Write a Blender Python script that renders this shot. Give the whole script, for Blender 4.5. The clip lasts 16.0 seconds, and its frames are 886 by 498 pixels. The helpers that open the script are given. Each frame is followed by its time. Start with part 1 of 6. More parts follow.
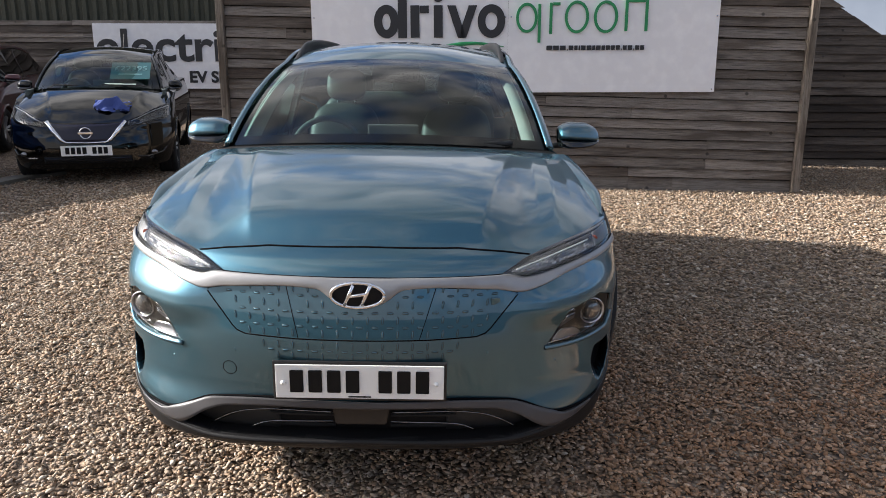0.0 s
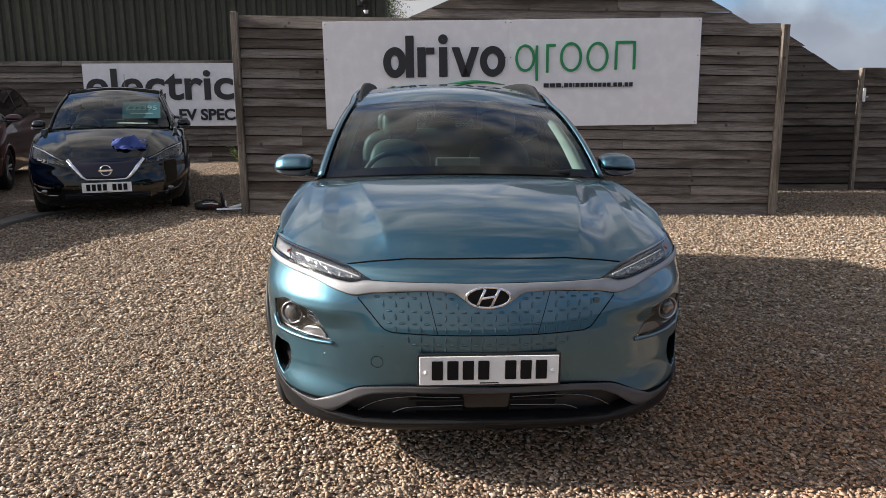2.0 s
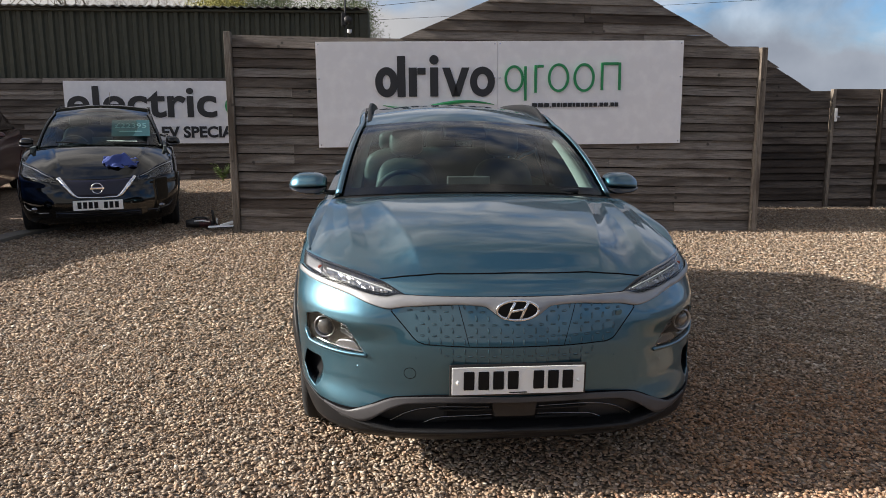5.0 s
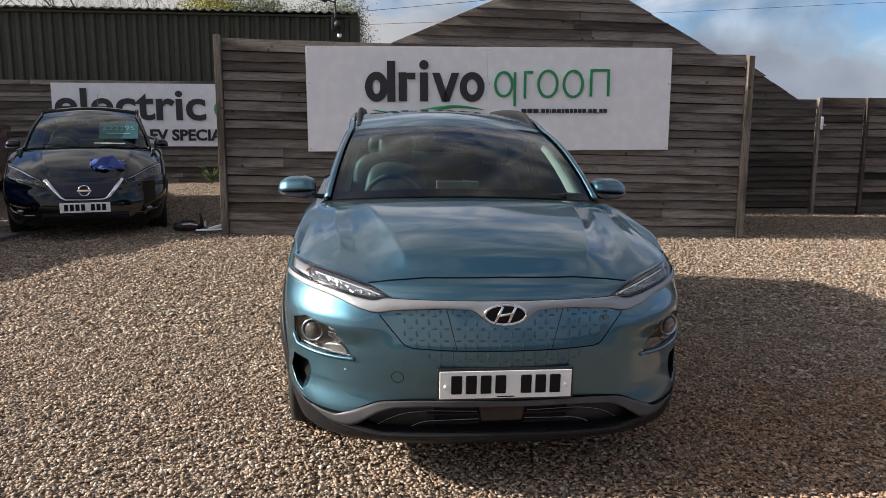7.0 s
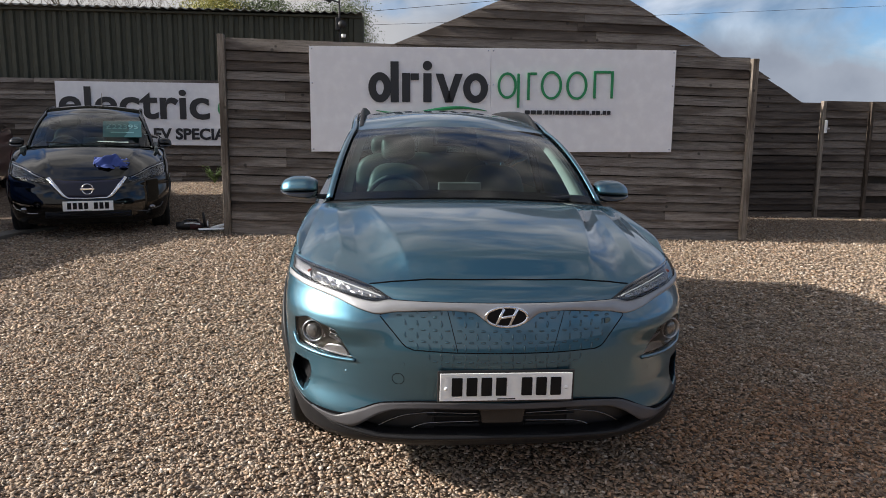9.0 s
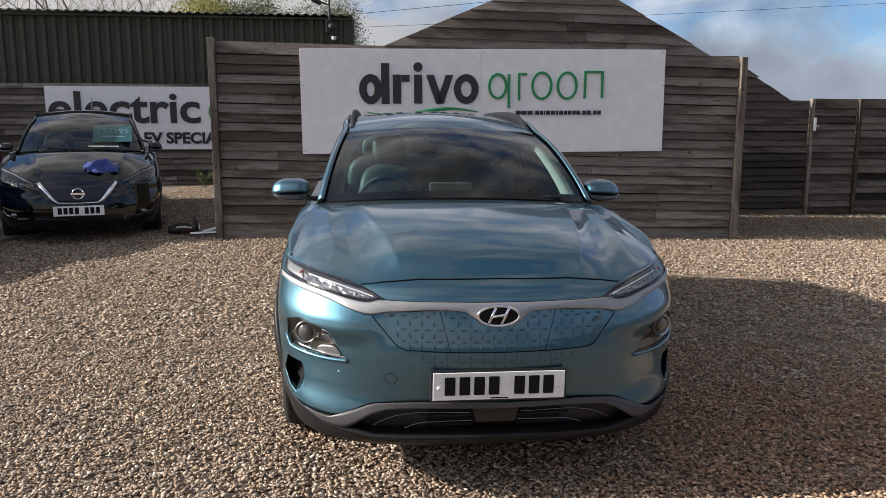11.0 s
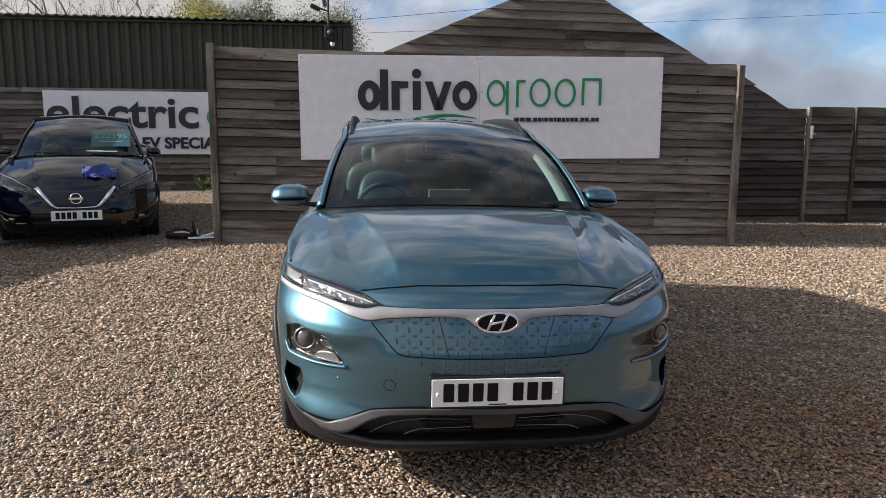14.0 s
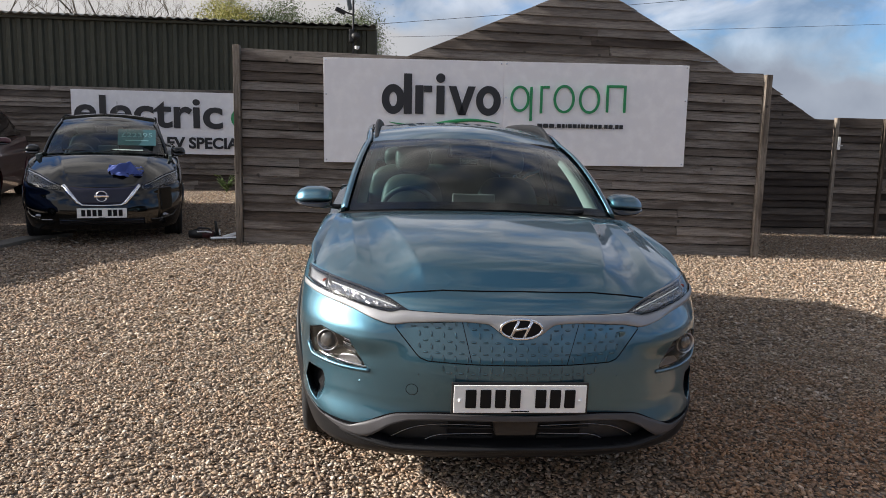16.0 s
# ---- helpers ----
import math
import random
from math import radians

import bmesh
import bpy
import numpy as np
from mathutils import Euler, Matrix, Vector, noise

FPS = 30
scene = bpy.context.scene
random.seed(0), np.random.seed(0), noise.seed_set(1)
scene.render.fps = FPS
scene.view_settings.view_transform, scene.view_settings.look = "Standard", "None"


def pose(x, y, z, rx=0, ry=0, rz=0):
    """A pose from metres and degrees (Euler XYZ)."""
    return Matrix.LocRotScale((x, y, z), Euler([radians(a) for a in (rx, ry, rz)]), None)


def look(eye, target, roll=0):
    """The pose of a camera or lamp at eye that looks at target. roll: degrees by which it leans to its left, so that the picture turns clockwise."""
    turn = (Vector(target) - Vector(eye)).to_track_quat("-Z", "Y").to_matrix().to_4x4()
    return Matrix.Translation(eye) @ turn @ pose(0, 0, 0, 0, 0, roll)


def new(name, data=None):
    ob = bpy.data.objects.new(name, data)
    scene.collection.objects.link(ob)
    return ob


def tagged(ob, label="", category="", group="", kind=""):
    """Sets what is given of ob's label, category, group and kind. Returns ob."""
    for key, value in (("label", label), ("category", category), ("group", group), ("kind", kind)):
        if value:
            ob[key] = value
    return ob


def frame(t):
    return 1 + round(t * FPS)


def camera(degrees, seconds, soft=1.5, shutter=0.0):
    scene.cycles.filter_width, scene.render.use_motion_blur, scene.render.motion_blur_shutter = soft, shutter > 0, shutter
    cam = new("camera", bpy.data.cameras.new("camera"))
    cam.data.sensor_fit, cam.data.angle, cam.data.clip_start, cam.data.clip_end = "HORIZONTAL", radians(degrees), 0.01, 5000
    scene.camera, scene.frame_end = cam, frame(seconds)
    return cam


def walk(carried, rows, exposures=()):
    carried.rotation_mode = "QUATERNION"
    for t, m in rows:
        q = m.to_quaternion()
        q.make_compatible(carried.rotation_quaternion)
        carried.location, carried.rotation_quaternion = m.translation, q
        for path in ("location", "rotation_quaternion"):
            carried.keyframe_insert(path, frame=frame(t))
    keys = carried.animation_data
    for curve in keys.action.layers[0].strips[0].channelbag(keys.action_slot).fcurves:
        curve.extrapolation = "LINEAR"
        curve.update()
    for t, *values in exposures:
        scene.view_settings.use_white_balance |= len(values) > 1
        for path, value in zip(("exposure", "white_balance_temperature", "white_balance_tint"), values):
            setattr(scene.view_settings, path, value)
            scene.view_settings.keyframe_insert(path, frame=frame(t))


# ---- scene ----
cam = camera(62.1, 16.0, 0.88)
METRES, EYE = 1.30, 1.41
ROWS = [
    (0.0, 0.0, 0.0, 0.0, 0.03, -13.4, -0.14),
    (0.5, -0.1175, -0.0985, 0.0063, -2.9, -12.51, 0.73),
    (1.0, -0.1636, -0.2494, 0.0184, 0.68, -13.27, 0.84),
    (1.5, -0.2891, -0.318, 0.0322, 0.55, -11.37, 0.51),
    (2.0, -0.4401, -0.3626, 0.0265, -3.34, -10.91, 0.46),
    (2.5, -0.4732, -0.4308, 0.0319, 1.41, -11.58, 1.51),
    (3.0, -0.5502, -0.4324, 0.0348, -2.86, -11.71, 1.19),
    (3.5, -0.6408, -0.4256, 0.0326, -5.21, -11.37, 0.45),
    (4.0, -0.6495, -0.4363, 0.0335, -3.25, -11.02, 0.35),
    (4.5, -0.6229, -0.4424, 0.0428, -4.36, -10.18, 0.26),
    (5.0, -0.6187, -0.4427, 0.0407, -5.5, -9.61, 0.3),
    (7.5, -0.6167, -0.4472, 0.0382, -6.32, -9.21, -0.2),
    (8.0, -0.6211, -0.4448, 0.0385, -6.06, -9.24, -0.52),
    (8.5, -0.617, -0.4425, 0.0372, -5.96, -9.27, -0.68),
    (9.0, -0.6135, -0.4433, 0.0408, -6.02, -9.17, -0.55),
    (11.5, -0.6089, -0.4504, 0.0359, -6.84, -9.05, 0.17),
    (12.0, -0.6098, -0.4436, 0.0357, -7.15, -9.05, 0.08),
    (12.5, -0.6112, -0.4434, 0.0351, -7.24, -9.04, -0.05),
    (13.0, -0.6122, -0.4443, 0.0347, -7.1, -9.05, -0.08),
    (13.5, -0.6134, -0.4472, 0.0374, -6.98, -8.94, -0.3),
    (14.0, -0.6158, -0.4555, 0.0401, -6.83, -8.59, -0.25),
    (14.5, -0.6191, -0.4548, 0.0408, -6.66, -8.26, -0.29),
    (15.0, -0.6171, -0.4488, 0.0374, -6.49, -8.16, -0.48),
    (15.5, -0.6259, -0.4466, 0.0363, -6.11, -8.18, -0.75),
    (16.0, -0.6355, -0.4458, 0.0389, -5.25, -8.25, -1.24),
]
walk(cam, [(t, pose(0, 0, EYE) @ pose(METRES * x, METRES * y, METRES * z, 90 + pitch, roll, yaw)) for t, x, y, z, yaw, pitch, roll in ROWS],
     [(0.0, 0.80, 6850, 11), (1.0, 0.70, 6900, 11), (2.0, 0.56, 7000, 11), (3.5, 0.46, 7150, 11), (7.5, 0.45, 6900, 11), (12.5, 0.47, 6850, 11), (15.0, 0.56, 6900, 11), (16.0, 0.53, 6900, 11)])

# ---- sky, sun ----
SUN_EL = 25.5
world = bpy.data.worlds.new("sky")
scene.world = world
world.use_nodes = True
wn, wl = world.node_tree.nodes, world.node_tree.links
wn.clear()
w_out = wn.new("ShaderNodeOutputWorld")
w_bg = wn.new("ShaderNodeBackground")
w_sky = wn.new("ShaderNodeTexSky")
w_sky.sky_type = "NISHITA"
w_sky.sun_disc = False
w_sky.sun_elevation = radians(SUN_EL)
w_sky.sun_rotation = radians(-90)
w_sky.ozone_density = 1.6
w_tc = wn.new("ShaderNodeTexCoord")
w_sep = wn.new("ShaderNodeSeparateXYZ")
w_div = wn.new("ShaderNodeVectorMath")
w_div.operation = "DIVIDE"
w_zc = wn.new("ShaderNodeMath")
w_zc.operation = "MAXIMUM"
w_zc.inputs[1].default_value = 0.0
w_za = wn.new("ShaderNodeMath")
w_za.inputs[1].default_value = 0.42
w_cmb = wn.new("ShaderNodeCombineXYZ")
w_n = wn.new("ShaderNodeTexNoise")
w_n.inputs["Scale"].default_value = 3.4
w_n.inputs["Detail"].default_value = 9
w_n.inputs["Roughness"].default_value = 0.58
w_n.inputs["Distortion"].default_value = 0.35
w_r = wn.new("ShaderNodeValToRGB")
w_r.color_ramp.elements[0].position = 0.36
w_r.color_ramp.elements[1].position = 0.54
w_n2 = wn.new("ShaderNodeTexNoise")
w_n2.inputs["Scale"].default_value = 3.6
w_n2.inputs["Detail"].default_value = 9
w_n2.inputs["Distortion"].default_value = 0.4
w_r2 = wn.new("ShaderNodeValToRGB")
w_r2.color_ramp.elements[0].position = 0.39
w_r2.color_ramp.elements[0].color = (2.75, 2.85, 2.95, 1)
w_r2.color_ramp.elements[1].position = 0.62
w_r2.color_ramp.elements[1].color = (11.6, 11.5, 11.4, 1)
w_mix = wn.new("ShaderNodeMix")
w_mix.data_type = "RGBA"
wl.new(w_tc.outputs["Generated"], w_sep.inputs[0])
wl.new(w_sep.outputs["Z"], w_zc.inputs[0])
wl.new(w_zc.outputs[0], w_za.inputs[0])
for k in range(3):
    wl.new(w_za.outputs[0], w_cmb.inputs[k])
wl.new(w_tc.outputs["Generated"], w_div.inputs[0])
wl.new(w_cmb.outputs[0], w_div.inputs[1])
w_shift = wn.new("ShaderNodeVectorMath")
w_shift.inputs[1].default_value = (3.1, 1.7, 0.4)
wl.new(w_div.outputs[0], w_shift.inputs[0])
wl.new(w_shift.outputs[0], w_n.inputs["Vector"])
wl.new(w_div.outputs[0], w_n2.inputs["Vector"])
wl.new(w_n.outputs["Fac"], w_r.inputs[0])
wl.new(w_n2.outputs["Fac"], w_r2.inputs[0])
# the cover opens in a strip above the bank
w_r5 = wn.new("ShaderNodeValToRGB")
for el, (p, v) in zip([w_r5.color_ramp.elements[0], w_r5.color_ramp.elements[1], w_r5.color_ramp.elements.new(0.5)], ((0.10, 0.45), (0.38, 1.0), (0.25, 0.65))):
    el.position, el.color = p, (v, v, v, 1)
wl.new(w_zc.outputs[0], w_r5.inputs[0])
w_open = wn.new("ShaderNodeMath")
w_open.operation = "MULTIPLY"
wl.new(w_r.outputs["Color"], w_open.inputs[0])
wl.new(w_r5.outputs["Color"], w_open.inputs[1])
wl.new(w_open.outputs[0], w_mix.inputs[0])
w_blue = wn.new("ShaderNodeMix")
w_blue.data_type, w_blue.blend_type = "RGBA", "MULTIPLY"
w_blue.inputs[0].default_value = 1.0
w_blue.inputs[7].default_value = (0.62, 1.02, 1.52, 1)
wl.new(w_sky.outputs[0], w_blue.inputs[6])
wl.new(w_blue.outputs[2], w_mix.inputs[6])
# the cover is thicker and darker away from the sun and overhead
w_side = wn.new("ShaderNodeMapRange")
for k, v in ((1, -0.9), (2, 0.9), (3, 1.2), (4, 0.72)):
    w_side.inputs[k].default_value = v
wl.new(w_sep.outputs["X"], w_side.inputs[0])
w_thick = wn.new("ShaderNodeVectorMath")
w_thick.operation = "SCALE"
wl.new(w_r2.outputs["Color"], w_thick.inputs[0])
w_up = wn.new("ShaderNodeMapRange")
for k, v in ((1, 0.55), (2, 0.97), (3, 1.0), (4, 0.9)):
    w_up.inputs[k].default_value = v
wl.new(w_zc.outputs[0], w_up.inputs[0])
w_both = wn.new("ShaderNodeMath")
w_both.operation = "MULTIPLY"
wl.new(w_side.outputs[0], w_both.inputs[0])
wl.new(w_up.outputs[0], w_both.inputs[1])
wl.new(w_both.outputs[0], w_thick.inputs["Scale"])
wl.new(w_thick.outputs[0], w_mix.inputs[7])
# a grey bank of cloud lies along the horizon, ragged at its top
w_n3 = wn.new("ShaderNodeTexNoise")
w_n3.inputs["Scale"].default_value = 7.0
w_n3.inputs["Detail"].default_value = 7
wl.new(w_tc.outputs["Generated"], w_n3.inputs["Vector"])
w_h = wn.new("ShaderNodeMath")
w_h.operation = "MULTIPLY_ADD"
w_h.inputs[1].default_value = 0.16
wl.new(w_n3.outputs["Fac"], w_h.inputs[0])
w_east = wn.new("ShaderNodeMapRange")
for k, v in ((1, -0.30), (2, 0.20), (3, -0.17), (4, 0.0)):
    w_east.inputs[k].default_value = v
wl.new(w_sep.outputs["X"], w_east.inputs[0])
w_lift = wn.new("ShaderNodeMath")
wl.new(w_zc.outputs[0], w_lift.inputs[0])
wl.new(w_east.outputs[0], w_lift.inputs[1])
wl.new(w_lift.outputs[0], w_h.inputs[2])
w_r3 = wn.new("ShaderNodeValToRGB")
w_r3.color_ramp.elements[0].position = 0.168
w_r3.color_ramp.elements[0].color = (1, 1, 1, 1)
w_r3.color_ramp.elements[1].position = 0.212
w_r3.color_ramp.elements[1].color = (0, 0, 0, 1)
wl.new(w_h.outputs[0], w_r3.inputs[0])
w_r4 = wn.new("ShaderNodeValToRGB")
w_r4.color_ramp.elements[0].position = 0.35
w_r4.color_ramp.elements[0].color = (2.2, 2.65, 3.5, 1)
w_r4.color_ramp.elements[1].position = 0.68
w_r4.color_ramp.elements[1].color = (3.75, 4.35, 5.4, 1)
wl.new(w_n3.outputs["Fac"], w_r4.inputs[0])
w_bank = wn.new("ShaderNodeMix")
w_bank.data_type = "RGBA"
wl.new(w_r3.outputs["Color"], w_bank.inputs[0])
wl.new(w_mix.outputs[2], w_bank.inputs[6])
# the bank is paler towards the sun
w_pale = wn.new("ShaderNodeMapRange")
for k, v in ((1, -0.10), (2, 0.26), (3, 0.85), (4, 0.0)):
    w_pale.inputs[k].default_value = v
wl.new(w_sep.outputs["X"], w_pale.inputs[0])
w_bright = wn.new("ShaderNodeMix")
w_bright.data_type = "RGBA"
w_bright.inputs[7].default_value = (6.0, 6.0, 6.1, 1)
wl.new(w_pale.outputs[0], w_bright.inputs[0])
wl.new(w_r4.outputs["Color"], w_bright.inputs[6])
wl.new(w_bright.outputs[2], w_bank.inputs[7])
# thin cloud glows round the sun
w_dot = wn.new("ShaderNodeVectorMath")
w_dot.operation = "DOT_PRODUCT"
w_dot.inputs[1].default_value = (-math.cos(radians(SUN_EL)), 0.035, math.sin(radians(SUN_EL)))
wl.new(w_tc.outputs["Generated"], w_dot.inputs[0])
w_pos = wn.new("ShaderNodeMath")
w_pos.operation = "MAXIMUM"
w_pos.inputs[1].default_value = 0.0
wl.new(w_dot.outputs["Value"], w_pos.inputs[0])
w_pow = wn.new("ShaderNodeMath")
w_pow.operation = "POWER"
w_pow.inputs[1].default_value = 42.0
wl.new(w_pos.outputs[0], w_pow.inputs[0])
w_glow = wn.new("ShaderNodeMix")
w_glow.data_type, w_glow.blend_type = "RGBA", "ADD"
w_glow.inputs[7].default_value = (85, 81, 74, 1)
wl.new(w_pow.outputs[0], w_glow.inputs[0])
wl.new(w_bank.outputs[2], w_glow.inputs[6])
wl.new(w_glow.outputs[2], w_bg.inputs["Color"])
w_bg.inputs["Strength"].default_value = 0.078
wl.new(w_bg.outputs[0], w_out.inputs[0])

sun = new("sun", bpy.data.lights.new("sun", "SUN"))
sun.data.energy = 5.8
sun.data.angle = radians(0.9)
sun.data.color = (1.0, 0.972, 0.945)
sun_from = Vector((-math.cos(radians(SUN_EL)), 0.035, math.sin(radians(SUN_EL))))
sun.matrix_world = look(sun_from * 60, (0, 0, 0))

# ---- materials ----
def material(name, colour, rough=0.5, metal=0.0, coat=0.0, spec=0.5):
    m = bpy.data.materials.new(name)
    m.use_nodes = True
    b = m.node_tree.nodes["Principled BSDF"]
    b.inputs["Base Color"].default_value = (*colour, 1)
    b.inputs["Roughness"].default_value = rough
    b.inputs["Metallic"].default_value = metal
    b.inputs["Coat Weight"].default_value = coat
    b.inputs["Coat Roughness"].default_value = 0.03
    b.inputs["Specular IOR Level"].default_value = spec
    return m


def bsdf(m):
    return m.node_tree.nodes["Principled BSDF"]


def node(m, kind, **inputs):
    n = m.node_tree.nodes.new(kind)
    for k, v in inputs.items():
        n.inputs[k.replace("_", " ")].default_value = v
    return n


def link(m, a, b):
    m.node_tree.links.new(a, b)


def ramp(m, fac, stops):
    r = m.node_tree.nodes.new("ShaderNodeValToRGB")
    e = r.color_ramp.elements
    while len(e) < len(stops):
        e.new(0.5)
    for el, (p, c) in zip(e, stops):
        el.position, el.color = p, (*c, 1)
    link(m, fac, r.inputs[0])
    return r.outputs["Color"]


def coords(m, kind="Object", scale=(1, 1, 1)):
    tc = m.node_tree.nodes.new("ShaderNodeTexCoord")
    mp = m.node_tree.nodes.new("ShaderNodeMapping")
    mp.inputs["Scale"].default_value = scale
    link(m, tc.outputs[kind], mp.inputs[0])
    return mp.outputs[0]


def bump(m, height, strength=0.3, distance=0.01):
    b = node(m, "ShaderNodeBump", Strength=strength, Distance=distance)
    link(m, height, b.inputs["Height"])
    link(m, b.outputs[0], bsdf(m).inputs["Normal"])
    return b


def mixed(m, fac, a, b, blend="MIX"):
    x = m.node_tree.nodes.new("ShaderNodeMix")
    x.data_type, x.blend_type = "RGBA", blend
    for sock, v in ((x.inputs[0], fac), (x.inputs[6], a), (x.inputs[7], b)):
        if isinstance(v, bpy.types.NodeSocket):
            link(m, v, sock)
        elif isinstance(v, (int, float)):
            sock.default_value = v
        else:
            sock.default_value = (*v, 1)
    return x.outputs[2]


def paint(name, colour, metal=0.55, rough=0.32, dust=0.25):
    """Metallic car paint under clear coat, with fine flakes and a little road dust."""
    m = material(name, colour, rough, metal, 1.0)
    bsdf(m).inputs["Coat IOR"].default_value = 1.6
    flake = node(m, "ShaderNodeTexNoise", Scale=900.0, Detail=1.0)
    link(m, coords(m), flake.inputs["Vector"])
    dirt = node(m, "ShaderNodeTexNoise", Scale=5.0, Detail=8.0, Roughness=0.65)
    link(m, coords(m), dirt.inputs["Vector"])
    c = mixed(m, flake.outputs["Fac"], [x * 0.8 for x in colour], [min(1, x * 1.25) for x in colour])
    d = ramp(m, dirt.outputs["Fac"], [(0.5, (0, 0, 0)), (0.85, (dust, dust, dust))])
    link(m, mixed(m, d, c, (0.16, 0.14, 0.12)), bsdf(m).inputs["Base Color"])
    rr = ramp(m, dirt.outputs["Fac"], [(0.4, (0.02,) * 3), (0.85, (0.06,) * 3)])
    link(m, rr, bsdf(m).inputs["Coat Roughness"])
    return m


def plastic(name, colour, rough=0.55, grain=300.0, dust=0.02):
    m = material(name, colour, rough)
    n = node(m, "ShaderNodeTexNoise", Scale=grain, Detail=2.0)
    link(m, coords(m), n.inputs["Vector"])
    d = node(m, "ShaderNodeTexNoise", Scale=7.0, Detail=7.0)
    link(m, coords(m), d.inputs["Vector"])
    link(m, mixed(m, ramp(m, d.outputs["Fac"], [(0.45, (0, 0, 0)), (0.8, (0.4,) * 3)]), colour, [min(1, c * 1.6 + dust) for c in colour]), bsdf(m).inputs["Base Color"])
    bump(m, n.outputs["Fac"], 0.15, 0.001)
    return m


def glass(name, tint=(0.75, 0.85, 0.82), rough=0.0, ior=1.85):
    """A thin pane: what is behind shows through the tint, with mirror gloss on top."""
    m = bpy.data.materials.new(name)
    m.use_nodes = True
    nt = m.node_tree
    nt.nodes.clear()
    out = nt.nodes.new("ShaderNodeOutputMaterial")
    tr = nt.nodes.new("ShaderNodeBsdfTransparent")
    tr.inputs[0].default_value = (*tint, 1)
    gl = nt.nodes.new("ShaderNodeBsdfGlossy")
    gl.inputs["Roughness"].default_value = rough
    fr = nt.nodes.new("ShaderNodeFresnel")
    fr.inputs["IOR"].default_value = ior
    mx = nt.nodes.new("ShaderNodeMixShader")
    nt.links.new(fr.outputs[0], mx.inputs[0])
    nt.links.new(tr.outputs[0], mx.inputs[1])
    nt.links.new(gl.outputs[0], mx.inputs[2])
    nt.links.new(mx.outputs[0], out.inputs[0])
    return m


def timber(name, dark, light, long_axis=0):
    """Weathered softwood: grain drawn out along the board, knots, stains; each board its own tone."""
    m = material(name, light, 0.85)
    info = m.node_tree.nodes.new("ShaderNodeObjectInfo")
    sc = [18.0, 18.0, 18.0]
    sc[long_axis] = 1.2
    tc = m.node_tree.nodes.new("ShaderNodeTexCoord")
    off = m.node_tree.nodes.new("ShaderNodeVectorMath")
    off.operation = "MULTIPLY_ADD"
    off.inputs[1].default_value = (1, 1, 1)
    big = m.node_tree.nodes.new("ShaderNodeMath")
    big.operation = "MULTIPLY"
    big.inputs[1].default_value = 37.0
    link(m, info.outputs["Random"], big.inputs[0])
    link(m, tc.outputs["Object"], off.inputs[0])
    link(m, big.outputs[0], off.inputs[2])
    mp = m.node_tree.nodes.new("ShaderNodeMapping")
    mp.inputs["Scale"].default_value = sc
    link(m, off.outputs[0], mp.inputs[0])
    g = node(m, "ShaderNodeTexNoise", Scale=4.5, Detail=10.0, Roughness=0.72)
    link(m, mp.outputs[0], g.inputs["Vector"])
    mp2 = m.node_tree.nodes.new("ShaderNodeMapping")
    mp2.inputs["Scale"].default_value = [0.5 if k == long_axis else 3.0 for k in range(3)]
    link(m, off.outputs[0], mp2.inputs[0])
    st = node(m, "ShaderNodeTexNoise", Scale=2.6, Detail=7.0)
    link(m, mp2.outputs[0], st.inputs["Vector"])
    kn = node(m, "ShaderNodeTexVoronoi", Scale=4.5)
    link(m, off.outputs[0], kn.inputs["Vector"])
    c = ramp(m, g.outputs["Fac"], [(0.36, dark), (0.62, light)])
    c = mixed(m, ramp(m, st.outputs["Fac"], [(0.50, (0, 0, 0)), (0.64, (0.75,) * 3)]), c, (dark[0] * 0.46, dark[1] * 0.38, dark[2] * 0.32))
    c = mixed(m, ramp(m, kn.outputs["Distance"], [(0.06, (0.85,) * 3), (0.11, (0, 0, 0))]), c, [x * 0.3 for x in dark])
    mp3 = m.node_tree.nodes.new("ShaderNodeMapping")
    mp3.inputs["Scale"].default_value = [1.1 if k == long_axis else 46.0 for k in range(3)]
    link(m, off.outputs[0], mp3.inputs[0])
    crack = node(m, "ShaderNodeTexNoise", Scale=2.4, Detail=4.0, Roughness=0.6, Distortion=0.6)
    link(m, mp3.outputs[0], crack.inputs["Vector"])
    c = mixed(m, ramp(m, crack.outputs["Fac"], [(0.575, (0, 0, 0)), (0.64, (0.7,) * 3)]), c, [x * 0.3 for x in dark])
    tone = ramp(m, info.outputs["Random"], [(0.0, (0.40, 0.34, 0.30)), (0.16, (0.58, 0.53, 0.49)), (0.32, (0.90, 0.88, 0.86)), (0.65, (1.02, 1.02, 1.02)), (1.0, (1.28, 1.25, 1.21))])
    link(m, mixed(m, 1.0, c, tone, "MULTIPLY"), bsdf(m).inputs["Base Color"])
    bump(m, g.outputs["Fac"], 0.7, 0.008)
    return m


TEAL = paint("teal_paint", (0.048, 0.125, 0.168), 0.93, 0.43, 0.05)
bsdf(TEAL).inputs["Coat IOR"].default_value = 1.66
BLACK_PAINT = paint("black_paint", (0.002, 0.002, 0.002), 0.0, 0.4, 0.0)
RED_PAINT = paint("red_paint", (0.065, 0.004, 0.008), 0.4, 0.3, 0.06)
BLUE_PAINT = paint("blue_paint", (0.016, 0.085, 0.30), 0.5, 0.3, 0.15)
WHITE_PAINT = paint("white_paint", (0.7, 0.72, 0.74), 0.0, 0.3, 0.15)
bsdf(BLACK_PAINT).inputs["Coat IOR"].default_value = 1.5
bsdf(BLACK_PAINT).inputs["Coat Weight"].default_value = 1.0
